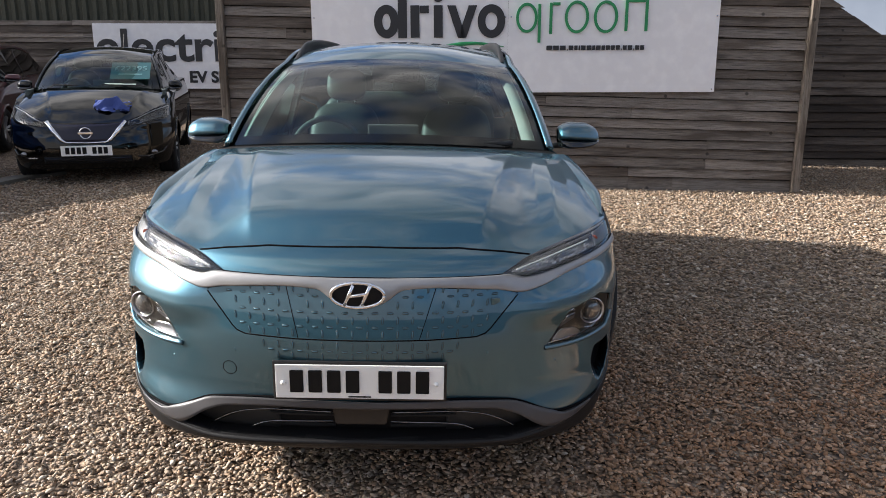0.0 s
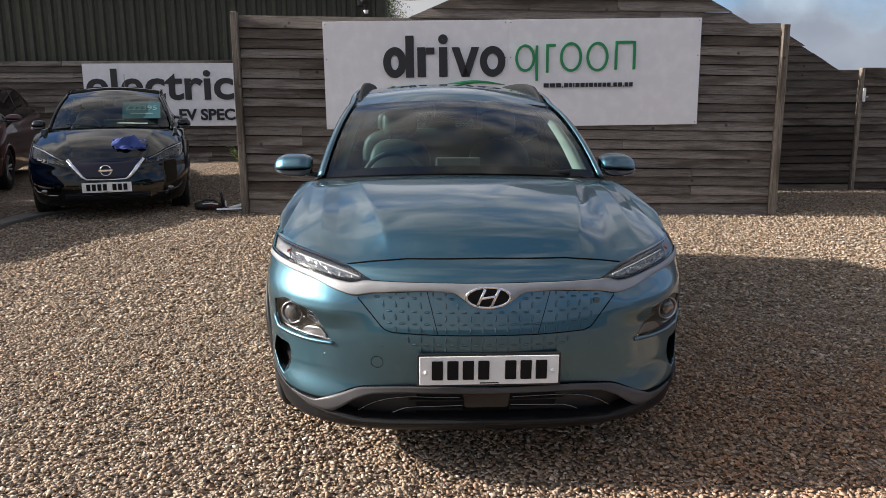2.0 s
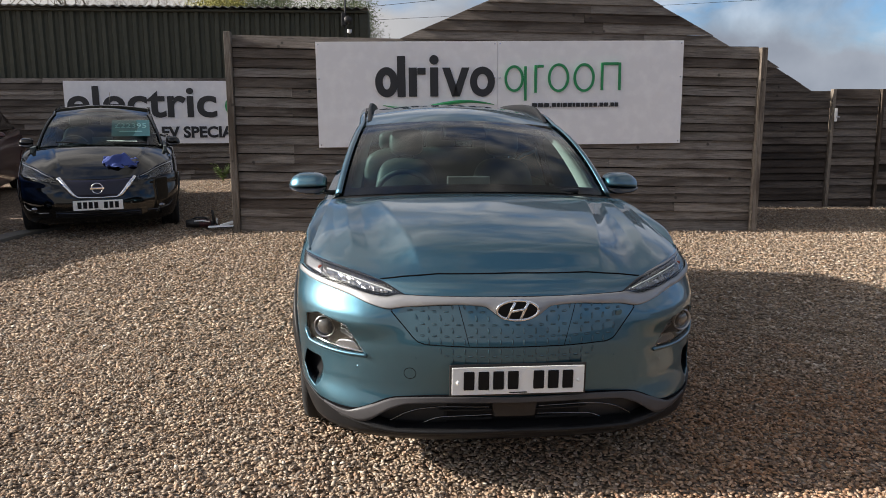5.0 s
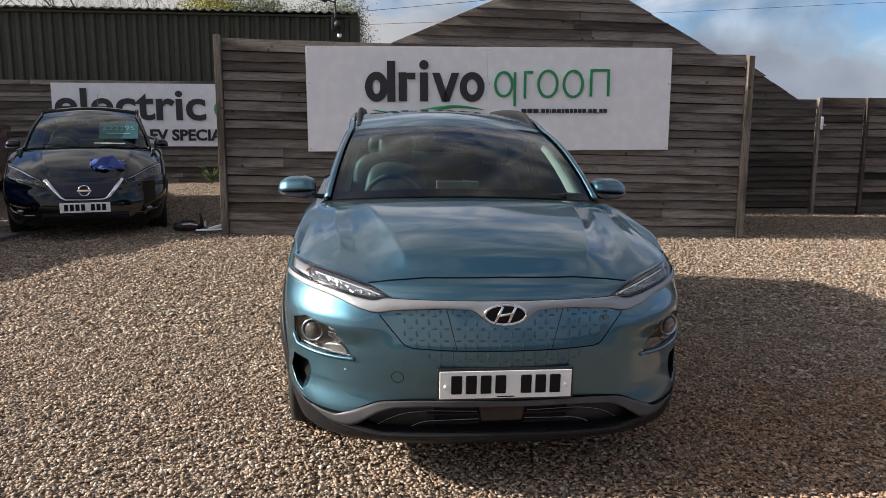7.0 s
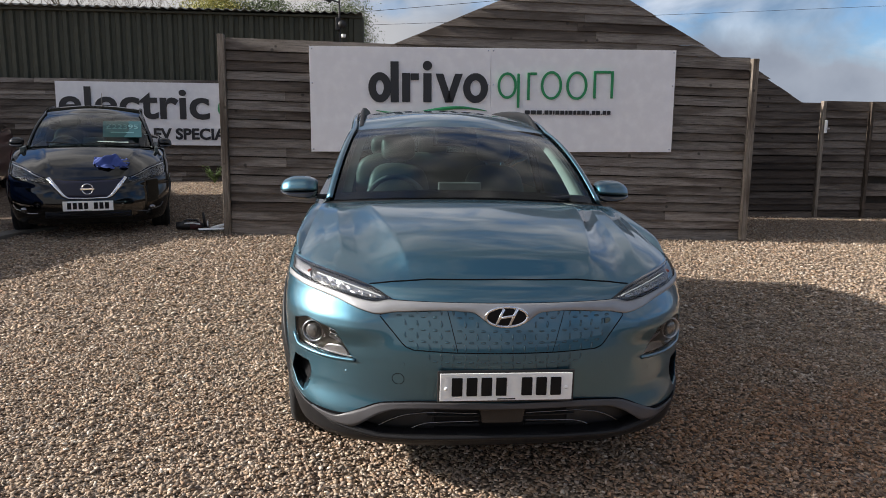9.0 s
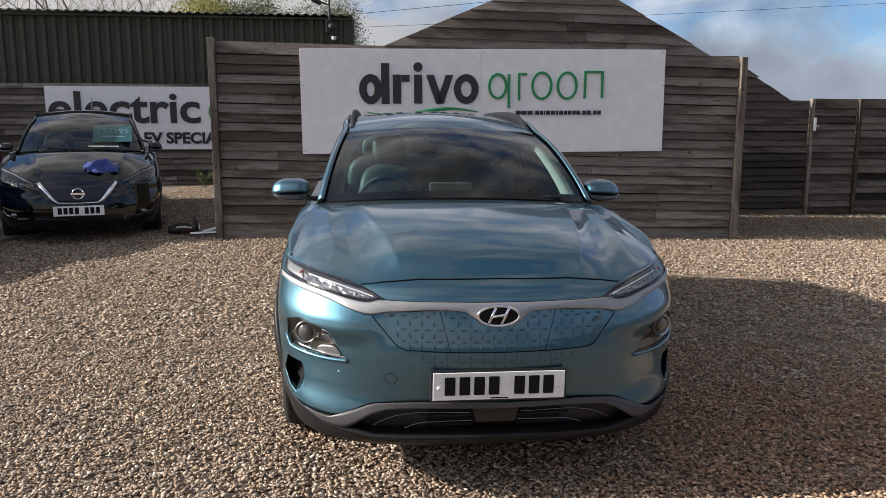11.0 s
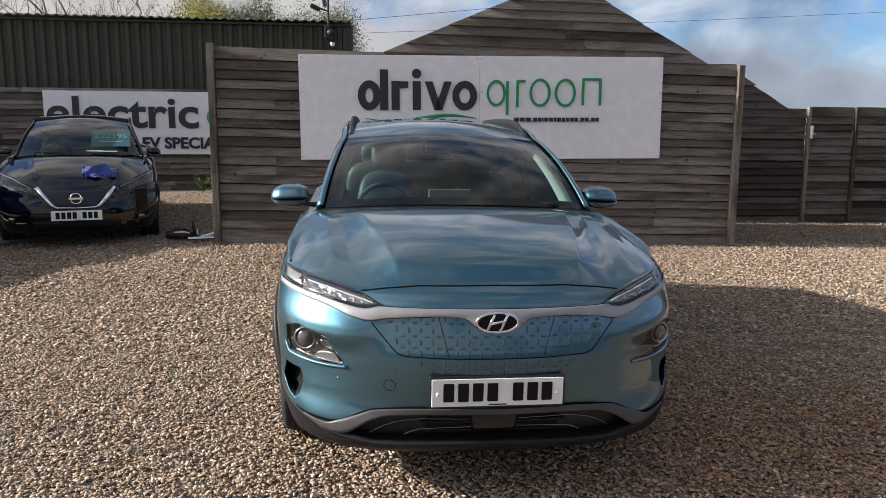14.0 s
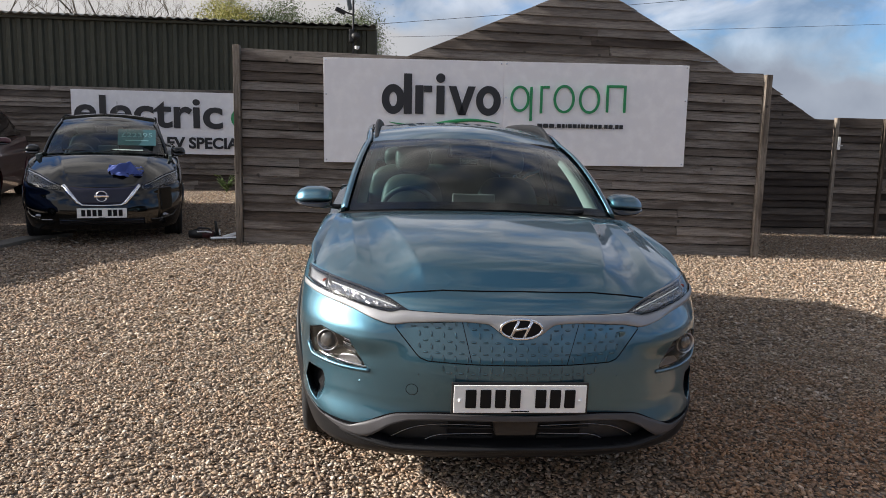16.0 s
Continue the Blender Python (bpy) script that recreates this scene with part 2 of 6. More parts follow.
bsdf(RED_PAINT).inputs["Coat IOR"].default_value = 1.45
bsdf(BLACK_PAINT).inputs["Specular IOR Level"].default_value = 0.0
CLADDING = plastic("grey_cladding", (0.011, 0.011, 0.012), 0.5, dust=0.006)
RADAR = plastic("radar_cover_grey", (0.036, 0.028, 0.022), 0.5)
SKID = plastic("satin_grey_plastic", (0.066, 0.064, 0.067), 0.38, dust=0.008)
for dark in (CLADDING, SKID, RADAR):
    bsdf(dark).inputs["Specular IOR Level"].default_value = 0.25
BRONZE_LAMP = material("lamp_bowl_bronze", (0.20, 0.19, 0.172), 0.28, 1.0)
DARK_CHROME = material("dark_chrome", (0.22, 0.225, 0.235), 0.22, 1.0)
DARK_LENS = material("dark_projector_glass", (0.16, 0.155, 0.15), 0.10, 0.5, 1.0)
BLACK_PLASTIC = plastic("black_plastic", (0.009, 0.009, 0.010), 0.5)
GLOSS_BLACK = material("gloss_black", (0.006, 0.006, 0.008), 0.12, 0, 0.6)
SILVER_TRIM = plastic("satin_silver", (0.30, 0.30, 0.305), 0.4)
bsdf(SILVER_TRIM).inputs["Metallic"].default_value = 0.55
CHROME = material("chrome", (0.82, 0.83, 0.85), 0.08, 1.0)
LAMP_SILVER = material("lamp_reflector", (0.5, 0.5, 0.52), 0.3, 1.0)
LAMP_SMOKE = material("lamp_housing", (0.26, 0.255, 0.26), 0.27, 0.9)
LAMP_CRYSTAL = material("lamp_crystal", (0.50, 0.50, 0.52), 0.14, 0.9)
LAMP_WHITE = material("lamp_diffuser", (0.62, 0.64, 0.66), 0.25, 0, 0.5)
AMBER = material("amber_lens", (0.22, 0.05, 0.03), 0.3)
# darker teal that paints the shade at the edge of each dimple
TEAL_SLOT_SHADE = material("teal_slot_shade", (0.012, 0.034, 0.044), 0.45)
SEAM = material("panel_gap_shadow", (0.004, 0.004, 0.005), 0.8, spec=0.05)
LENS = glass("clear_lens", (0.9, 0.92, 0.92), ior=1.5)
SCREEN = glass("windscreen_glass", (0.50, 0.64, 0.62), ior=1.7)
DARK_GLASS = glass("privacy_glass", (0.10, 0.12, 0.12))
RUBBER = plastic("tyre_rubber", (0.013, 0.013, 0.014), 0.85, 120.0, dust=0.006)
ALLOY = material("alloy", (0.6, 0.61, 0.63), 0.3, 1.0)
PLATE_WHITE = plastic("plate_white", (0.82, 0.82, 0.80), 0.35)
INK = material("black_ink", (0.006, 0.006, 0.007), 0.5, spec=0.2)
SEAT = plastic("pale_seat_leather", (0.065, 0.084, 0.083), 0.5, 150.0)
HEADLINER = plastic("pale_headliner", (0.27, 0.33, 0.31), 0.85)
DASH = plastic("dash_grey", (0.08, 0.095, 0.10), 0.6)
WHEEL_GREY = plastic("steering_wheel_leather", (0.15, 0.17, 0.17), 0.4)
MIRROR = material("mirror_glass", (0.85, 0.87, 0.88), 0.01, 1.0)
SIGN_WHITE = plastic("sign_white", (0.78, 0.77, 0.79), 0.45, 40.0)
SIGN_BLACK = material("sign_black", (0.018, 0.018, 0.022), 0.4)
SIGN_GREEN = material("sign_green", (0.012, 0.24, 0.085), 0.4)
BOARD = timber("weathered_boards", (0.118, 0.101, 0.088), (0.225, 0.197, 0.174), 0)
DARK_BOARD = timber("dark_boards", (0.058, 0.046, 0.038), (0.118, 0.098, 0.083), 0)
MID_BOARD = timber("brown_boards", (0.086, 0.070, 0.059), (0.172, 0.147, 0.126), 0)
POST = timber("weathered_post", (0.12, 0.10, 0.08), (0.25, 0.215, 0.18), 2)

# ---- mesh helpers ----
def part(name, bm, mat, parent=None, label="", smooth=False, m=None):
    """Links a bmesh as one mesh object, under a thing where one is given."""
    me = bpy.data.meshes.new(name)
    bm.to_mesh(me)
    bm.free()
    return put(name, me, mat, parent, label, smooth, m)


def put(name, me, mat, parent=None, label="", smooth=False, m=None):
    if mat is not None and not me.materials:
        me.materials.append(mat)
    if smooth:
        me.polygons.foreach_set("use_smooth", [True] * len(me.polygons))
    ob = new(name, me)
    if parent is not None:
        ob.parent = parent
    if m is not None:
        ob.matrix_basis = m
    if label:
        ob["label"] = label
    return ob


def sheet(name, P, mat, parent=None, label="", thick=0.0, closed=False, m=None, face=None):
    """A smooth skin through a grid of places P[i, j]."""
    P = np.asarray(P, float)
    nu, nv = P.shape[:2]
    idx = np.arange(nu * nv).reshape(nu, nv)
    a = idx[:-1, :-1].ravel(), idx[1:, :-1].ravel(), idx[1:, 1:].ravel(), idx[:-1, 1:].ravel()
    quads = np.stack(a, 1)
    if closed:
        quads = np.vstack([quads, np.stack([idx[-1, :-1], idx[0, :-1], idx[0, 1:], idx[-1, 1:]], 1)])
    if face is not None:
        V = P.reshape(-1, 3)
        n = np.cross(V[quads[:, 2]] - V[quads[:, 0]], V[quads[:, 3]] - V[quads[:, 1]]).sum(0)
        if n @ np.array(face) < 0:
            quads = quads[:, ::-1]
    me = bpy.data.meshes.new(name)
    me.from_pydata(P.reshape(-1, 3).tolist(), [], quads.tolist())
    ob = put(name, me, mat, parent, label, True, m)
    if thick:
        s = ob.modifiers.new("thickness", "SOLIDIFY")
        s.thickness, s.offset = thick, 0
    return ob


def box(bm, c, s, bevel=0.0, rot=None):
    r = bmesh.ops.create_cube(bm, size=1.0)
    m = Matrix.Translation(c) @ (rot or Matrix()) @ Matrix.Diagonal((*s, 1))
    bmesh.ops.transform(bm, matrix=m, verts=r["verts"])
    if bevel:
        edges = list({e for v in r["verts"] for e in v.link_edges})
        bmesh.ops.bevel(bm, geom=edges, offset=bevel, segments=2, affect="EDGES", profile=0.6)
    return bm


def boxed(c, s, bevel=0.0, rot=None):
    return box(bmesh.new(), c, s, bevel, rot)


def tube(bm, pts, r, sides=8, caps=True):
    """A round bar along places; r is one radius or one for each place."""
    pts = [Vector(p) for p in pts]
    rs = list(r) if hasattr(r, "__len__") else [r] * len(pts)
    rings, up = [], Vector((0.123, 0.31, 0.94))
    for i, p in enumerate(pts):
        d = (pts[min(i + 1, len(pts) - 1)] - pts[max(i - 1, 0)]).normalized()
        a = d.cross(up)
        if a.length < 0.05:
            a = d.cross(Vector((1, 0, 0)))
        a.normalize()
        b = d.cross(a)
        rings.append([bm.verts.new(p + rs[i] * (math.cos(k * math.tau / sides) * a + math.sin(k * math.tau / sides) * b)) for k in range(sides)])
    for q, w in zip(rings, rings[1:]):
        for k in range(sides):
            bm.faces.new((q[k], q[(k + 1) % sides], w[(k + 1) % sides], w[k]))
    if caps:
        bm.faces.new(rings[0][::-1])
        bm.faces.new(rings[-1])
    return bm


def tubed(pts, r, sides=8):
    return tube(bmesh.new(), pts, r, sides)


def lathe(profile, axis="x", steps=40):
    """A turned shape: profile of (radius, along)."""
    bm = bmesh.new()
    rings = []
    for rad, al in profile:
        ring = []
        for k in range(steps):
            c, s = math.cos(k * math.tau / steps) * rad, math.sin(k * math.tau / steps) * rad
            ring.append(bm.verts.new({"x": (al, c, s), "y": (c, al, s), "z": (c, s, al)}[axis]))
        rings.append(ring)
    for q, w in zip(rings, rings[1:]):
        for k in range(steps):
            bm.faces.new((q[k], q[(k + 1) % steps], w[(k + 1) % steps], w[k]))
    bmesh.ops.recalc_face_normals(bm, faces=bm.faces)
    return bm


def slab(outline, depth, bevel=0.0):
    """A flat shape in the x-z plane, from y = 0 to -depth."""
    bm = bmesh.new()
    f = bm.faces.new([bm.verts.new((x, 0, z)) for x, z in outline])
    r = bmesh.ops.extrude_face_region(bm, geom=[f])
    bmesh.ops.translate(bm, verts=[v for v in r["geom"] if isinstance(v, bmesh.types.BMVert)], vec=(0, -depth, 0))
    bmesh.ops.recalc_face_normals(bm, faces=bm.faces)
    if bevel:
        bmesh.ops.bevel(bm, geom=list(bm.edges), offset=bevel, segments=2, affect="EDGES")
    return bm


def lerp(a, b, t):
    return a + (b - a) * t


def table(x, pairs):
    """Smooth curve through a few (x, y) pairs."""
    xs = np.array([p[0] for p in pairs], float)
    ys = np.array([p[1] for p in pairs], float)
    d = np.diff(ys) / np.diff(xs)
    g = np.concatenate([[d[0]], [0 if a * b <= 0 else 2 * a * b / (a + b) for a, b in zip(d, d[1:])], [d[-1]]])
    x = np.clip(np.asarray(x, float), xs[0], xs[-1])
    i = np.clip(np.searchsorted(xs, x) - 1, 0, len(xs) - 2)
    h = xs[i + 1] - xs[i]
    t = (x - xs[i]) / h
    return (2 * t**3 - 3 * t**2 + 1) * ys[i] + (t**3 - 2 * t**2 + t) * h * g[i] + (3 * t**2 - 2 * t**3) * ys[i + 1] + (t**3 - t**2) * h * g[i + 1]


def smooth(a, b, x):
    t = np.clip((x - a) / (b - a), 0, 1)
    return t * t * (3 - 2 * t)


def inside(x, z, poly):
    """Signed distance to a polygon, positive within."""
    x, z = np.asarray(x, float), np.asarray(z, float)
    best = np.full(x.shape, 1e9)
    odd = np.zeros(x.shape, bool)
    for (ax, az), (bx, bz) in zip(poly, poly[1:] + poly[:1]):
        ex, ez = bx - ax, bz - az
        t = np.clip(((x - ax) * ex + (z - az) * ez) / (ex * ex + ez * ez), 0, 1)
        best = np.minimum(best, np.hypot(x - ax - t * ex, z - az - t * ez))
        odd ^= ((az > z) != (bz > z)) & (x < ex * (z - az) / (ez if ez else 1e-9) + ax)
    return np.where(odd, best, -best)


def letters(text, height, at, width, mat, parent, bold, depth=0.016):
    """Raised letters, one object each, fitted to a width."""
    def made(body):
        cu = bpy.data.curves.new("letter", "FONT")
        cu.body, cu.size, cu.extrude, cu.offset, cu.resolution_u = body, 1.0, 0.0, bold, 4
        ob = bpy.data.objects.new("letter", cu)
        me = bpy.data.meshes.new_from_object(ob)
        bpy.data.objects.remove(ob)
        bpy.data.curves.remove(cu)
        return me
    def reach(body):
        me = made(body)
        xs = [v.co.x for v in me.vertices]
        bpy.data.meshes.remove(me)
        return min(xs), max(xs)
    total = reach(text)
    k = width / (total[1] - total[0])
    me_h = made("E" if text[0].isupper() else "l")
    kz = height / max(v.co.y for v in me_h.vertices)
    for i, ch in enumerate(text):
        if ch == " ":
            continue
        end = reach(text[: i + 1])[1]
        lone = reach(ch)
        me = made(ch)
        bm = bmesh.new()
        bm.from_mesh(me)
        bpy.data.meshes.remove(me)
        for v in bm.verts:
            v.co = Vector(((v.co.x + end - lone[1] - total[0]) * k, 0, v.co.y * kz))
        r = bmesh.ops.extrude_face_region(bm, geom=list(bm.faces))
        bmesh.ops.translate(bm, verts=[v for v in r["geom"] if isinstance(v, bmesh.types.BMVert)], vec=(0, -depth, 0))
        bmesh.ops.recalc_face_normals(bm, faces=bm.faces)
        for f in bm.faces:
            f.smooth = False
        part("letter", bm, mat, parent, m=Matrix.Translation(at))


def thing(name, label, category, m=None, group="", kind=""):
    ob = new(name)
    ob.empty_display_size = 0.1
    if m is not None:
        ob.matrix_basis = m
    return tagged(ob, label, category, group, kind)


def ground_z(x, y):
    """The yard rises gently to the back and falls to one side, and levels out far off."""
    yy = np.clip(y, -20, 22)
    xx = np.clip(x, -20, 20)
    return 0.03 * (yy - 2.2) - 0.013 * (np.maximum(xx, -2.5) + 0.26) - 0.008 * np.maximum(0, -2.5 - xx)

# ---- the yard ----
def gravel_ground():
    m = material("gravel_bed", (0.3, 0.25, 0.2), 0.85)
    v = node(m, "ShaderNodeTexVoronoi", Scale=42.0)
    link(m, coords(m), v.inputs["Vector"])
    big = node(m, "ShaderNodeTexNoise", Scale=0.7, Detail=6.0)
    link(m, coords(m), big.inputs["Vector"])
    sep = m.node_tree.nodes.new("ShaderNodeSeparateColor")
    link(m, v.outputs["Color"], sep.inputs[0])
    c = ramp(m, sep.outputs[0], [(0.0, (0.12, 0.084, 0.062)), (0.35, (0.34, 0.25, 0.185)), (0.6, (0.46, 0.37, 0.31)), (0.85, (0.28, 0.235, 0.21)), (1.0, (0.74, 0.63, 0.51))])
    # shade between the stones is put into the colour, towards cell edges
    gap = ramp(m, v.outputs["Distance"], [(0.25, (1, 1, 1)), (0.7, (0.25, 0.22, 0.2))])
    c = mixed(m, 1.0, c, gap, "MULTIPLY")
    c = mixed(m, ramp(m, big.outputs["Fac"], [(0.4, (0, 0, 0)), (0.7, (0.35,) * 3)]), c, (0.16, 0.13, 0.10))
    c = mixed(m, 1.0, c, (1.02, 0.97, 0.86), "MULTIPLY")
    link(m, c, bsdf(m).inputs["Base Color"])
    inv = m.node_tree.nodes.new("ShaderNodeMath")
    inv.operation = "SUBTRACT"
    inv.inputs[0].default_value = 1.0
    link(m, v.outputs["Distance"], inv.inputs[1])
    bump(m, inv.outputs[0], 0.9, 0.02)
    xs = np.concatenate([[-400, -150, -60, -30], np.arange(-20, 20.1, 0.5), [30, 60, 150, 400]])
    ys = np.concatenate([[-400, -150, -60, -30], np.arange(-20, 22.1, 0.5), [30, 60, 150, 400]])
    X, Y = np.meshgrid(xs, ys, indexing="ij")
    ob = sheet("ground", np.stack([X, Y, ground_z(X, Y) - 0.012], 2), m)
    return tagged(ob, "brown and cream gravel yard sloping gently", "ground", kind="structure")


gravel_ground()

PEBBLE = material("pebbles", (0.3, 0.25, 0.2), 0.85, spec=0.3)


def pebble_look():
    m = PEBBLE
    geo = m.node_tree.nodes.new("ShaderNodeNewGeometry")
    c = ramp(m, geo.outputs["Random Per Island"], [(0.0, (0.11, 0.076, 0.058)), (0.12, (0.40, 0.295, 0.215)), (0.28, (0.53, 0.43, 0.345)), (0.42, (0.28, 0.235, 0.205)), (0.55, (0.41, 0.275, 0.195)), (0.68, (0.60, 0.505, 0.43)), (0.78, (0.17, 0.14, 0.125)), (0.93, (0.53, 0.46, 0.40)), (1.0, (0.72, 0.67, 0.62))])
    n = node(m, "ShaderNodeTexNoise", Scale=90.0, Detail=5.0)
    link(m, coords(m), n.inputs["Vector"])
    c = mixed(m, ramp(m, n.outputs["Fac"], [(0.35, (0.38,) * 3), (0.7, (0, 0, 0))]), c, (0.15, 0.11, 0.075))
    drift = node(m, "ShaderNodeTexNoise", Scale=11.0, Detail=5.0, Roughness=0.6)
    link(m, coords(m), drift.inputs["Vector"])
    c = mixed(m, 1.0, c, ramp(m, drift.outputs["Fac"], [(0.34, (0.81, 0.766, 0.690)), (0.5, (1.0, 0.970, 0.895)), (0.66, (1.15, 1.128, 1.05))]), "MULTIPLY")
    # stones by the parked car's nose are tinted redder, with a blotchy edge
    far = m.node_tree.nodes.new("ShaderNodeVectorMath")
    far.operation = "DISTANCE"
    far.inputs[1].default_value = (1.3, 2.5, 0.0)
    link(m, coords(m), far.inputs[0])
    blot = node(m, "ShaderNodeTexNoise", Scale=2.2, Detail=5.0)
    link(m, coords(m), blot.inputs["Vector"])
    sub = m.node_tree.nodes.new("ShaderNodeMath")
    sub.operation = "MULTIPLY_ADD"
    sub.inputs[1].default_value = 0.30
    link(m, far.outputs["Value"], sub.inputs[0])
    link(m, blot.outputs["Fac"], sub.inputs[2])
    c = mixed(m, 1.0, c, ramp(m, sub.outputs[0], [(0.62, (1.04, 0.82, 0.68)), (1.0, (1, 1, 1))]), "MULTIPLY")
    link(m, c, bsdf(m).inputs["Base Color"])
    bump(m, n.outputs["Fac"], 0.25, 0.003)


pebble_look()


def pebbles(name, x0, x1, y0, y1, per_m2, r0, r1, seed, avoid=(), fine=True):
    """Loose rounded stones of many sizes strewn over a stretch of the yard."""
    rng = np.random.default_rng(seed)
    n = int((x1 - x0) * (y1 - y0) * per_m2)
    x, y = rng.uniform(x0, x1, n), rng.uniform(y0, y1, n)
    ok = np.ones(n, bool)
    for ax0, ax1, ay0, ay1 in avoid:
        ok &= ~((x > ax0) & (x < ax1) & (y > ay0) & (y < ay1))
    x, y = x[ok], y[ok]
    n = len(x)
    tmp = bmesh.new()
    if fine:
        bmesh.ops.create_icosphere(tmp, subdivisions=1, radius=1.0)
    else:
        bmesh.ops.create_uvsphere(tmp, u_segments=4, v_segments=2, radius=1.0)
    V = np.array([v.co for v in tmp.verts])
    F = np.array([[v.index for v in f.verts] for f in tmp.faces])
    tmp.free()
    size = r0 + (r1 - r0) * rng.random(n) ** 1.8
    S = size[:, None] * np.stack([rng.uniform(1.0, 1.7, n), rng.uniform(0.75, 1.1, n), rng.uniform(0.30, 0.56, n)], 1)
    P = V[None] * (1 + 0.42 * (rng.random((n, len(V), 1)) - 0.5)) * S[:, None]
    tilt, turn = rng.normal(0, 0.35, n), rng.uniform(0, math.tau, n)
    ct, st = np.cos(tilt)[:, None], np.sin(tilt)[:, None]
    px, pz = P[..., 0] * ct - P[..., 2] * st, P[..., 0] * st + P[..., 2] * ct
    ca, sa = np.cos(turn)[:, None], np.sin(turn)[:, None]
    Q = np.stack([px * ca - P[..., 1] * sa + x[:, None], px * sa + P[..., 1] * ca + y[:, None], pz + (ground_z(x, y) - 0.004 + rng.uniform(-0.007, 0.010, n))[:, None]], 2)
    faces = (F[None] + (np.arange(n) * len(V))[:, None, None]).reshape(-1, 3)
    me = bpy.data.meshes.new(name)
    me.vertices.add(n * len(V))
    me.vertices.foreach_set("co", Q.ravel())
    me.loops.add(faces.size)
    me.loops.foreach_set("vertex_index", faces.ravel().astype(np.int32))
    me.polygons.add(len(faces))
    me.polygons.foreach_set("loop_start", np.arange(0, faces.size, 3, dtype=np.int32))
    me.update()
    me.validate()
    ob = put(name, me, PEBBLE, smooth=fine)
    return tagged(ob, "loose brown, grey and cream rounded pebbles on the yard", "gravel", kind="stuff")


# ---- board wall with the large sign ----
WALL_AT, WALL_TURN, WALL_FALL = (-2.47, 8.37), -1.7, -0.021


def board_mesh(name, length, h, cut_l=0.0, cut_r=0.0, t0=0.030, t1=0.006, mat=None):
    """A feather-edged board from x 0 to length, thick at its foot; its upper corners may be sawn off."""
    bm = bmesh.new()
    n = 2 if cut_l or cut_r else max(2, min(8, int(length / 0.3)))
    rows = []
    for k in range(n + 1):
        t = k / n
        x0, x1 = length * t, lerp(cut_l, length - cut_r, t)
        wob = 0.0 if n == 2 else random.uniform(-0.004, 0.004)
        out = random.uniform(-0.003, 0.003)
        rows.append([bm.verts.new(p) for p in ((x0, -t0 + out, wob), (x1, -t1, h), (x1, 0, h), (x0, 0, wob))])
    for p, q in zip(rows, rows[1:]):
        for j in range(4):
            bm.faces.new((p[j], p[(j + 1) % 4], q[(j + 1) % 4], q[j]))
    bm.faces.new(rows[0][::-1])
    bm.faces.new(rows[-1])
    bmesh.ops.recalc_face_normals(bm, faces=bm.faces)
    me = bpy.data.meshes.new(name)
    bm.to_mesh(me)
    bm.free()
    me.materials.append(mat or BOARD)
    return me


def board_wall():
    rng = random.Random(4)
    wall = thing("wall_front", "weathered grey-brown feather-edge board wall with a gable top", "wall", pose(*WALL_AT, 0, 0, 0, WALL_TURN), kind="structure")
    length, foot, low = 6.43, 0.19, 0.20
    # near-black sheet that stands in for the shade lines under the boards
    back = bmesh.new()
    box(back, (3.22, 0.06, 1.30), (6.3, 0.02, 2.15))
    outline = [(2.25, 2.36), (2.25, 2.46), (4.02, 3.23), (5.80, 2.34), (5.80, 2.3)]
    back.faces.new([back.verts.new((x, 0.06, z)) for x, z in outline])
    part("shade_backing", back, DARK_WOOD, wall)
    part("post", boxed((0.045, -0.01, 1.36), (0.075, 0.09, 2.33), 0.006), POST, wall)
    part("post", boxed((6.40, -0.01, 1.245), (0.075, 0.10, 2.22), 0.006), POST, wall)
    z, row = foot, 0
    apex_x, apex_z = 4.02, 3.40
    while z < 3.42:
        h = low if row == 0 else rng.choice((0.098, 0.104, 0.108, 0.112, 0.118))
        if z < 2.50 - 0.03 and z + h > 2.50 - 0.06:
            h = 2.50 - z
        x0, x1 = 0.088, 6.362
        top0 = 2.50
        cl = cr = 0.0
        if z + 0.01 > top0:
            x0 = 2.05 + (z - 2.51) / 0.435
            x1 = 5.98 - (z - 2.38 - 0.125) / 0.52
            cl, cr = h / 0.435, h / 0.52
            if x1 - x0 < cl + cr + 0.02:
                break
        cuts = [x0]
        if z < top0:
            a = rng.choice((0.75, 1.2, 1.62, 2.4))
            cuts += [a] if rng.random() < 0.6 else []
            cuts += [rng.choice((2.7, 3.6, 4.1, 4.55))] if rng.random() < 0.8 else []
            cuts += [rng.choice((5.05, 5.4))] if rng.random() < 0.25 else []
        elif x1 - x0 > 2.4:
            cuts += [rng.uniform(x0 + 0.8, x1 - 0.8)]
        cuts.append(x1)
        for i, (a, b) in enumerate(zip(cuts, cuts[1:])):
            # boards stop short, so the dark sheet draws a shade line below each
            me = board_mesh("board", b - a - 0.003, h - 0.008 if z < top0 else h + 0.006, cl if i == 0 else 0, cr if i == len(cuts) - 2 else 0)
            ob = put("board", me, None, wall)
            ob.matrix_basis = pose(a, 0.045 - 0.02 + rng.uniform(-0.004, 0.004), z + WALL_FALL * a + rng.uniform(-0.004, 0.004), rng.uniform(-1.2, 0.6), math.degrees(-WALL_FALL) + rng.uniform(-0.12, 0.12), 0)
        z += h
        row += 1
    return wall


# near-black, to read as shade in board gaps; the shed is of it too
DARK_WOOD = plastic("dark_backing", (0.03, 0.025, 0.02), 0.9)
board_wall()


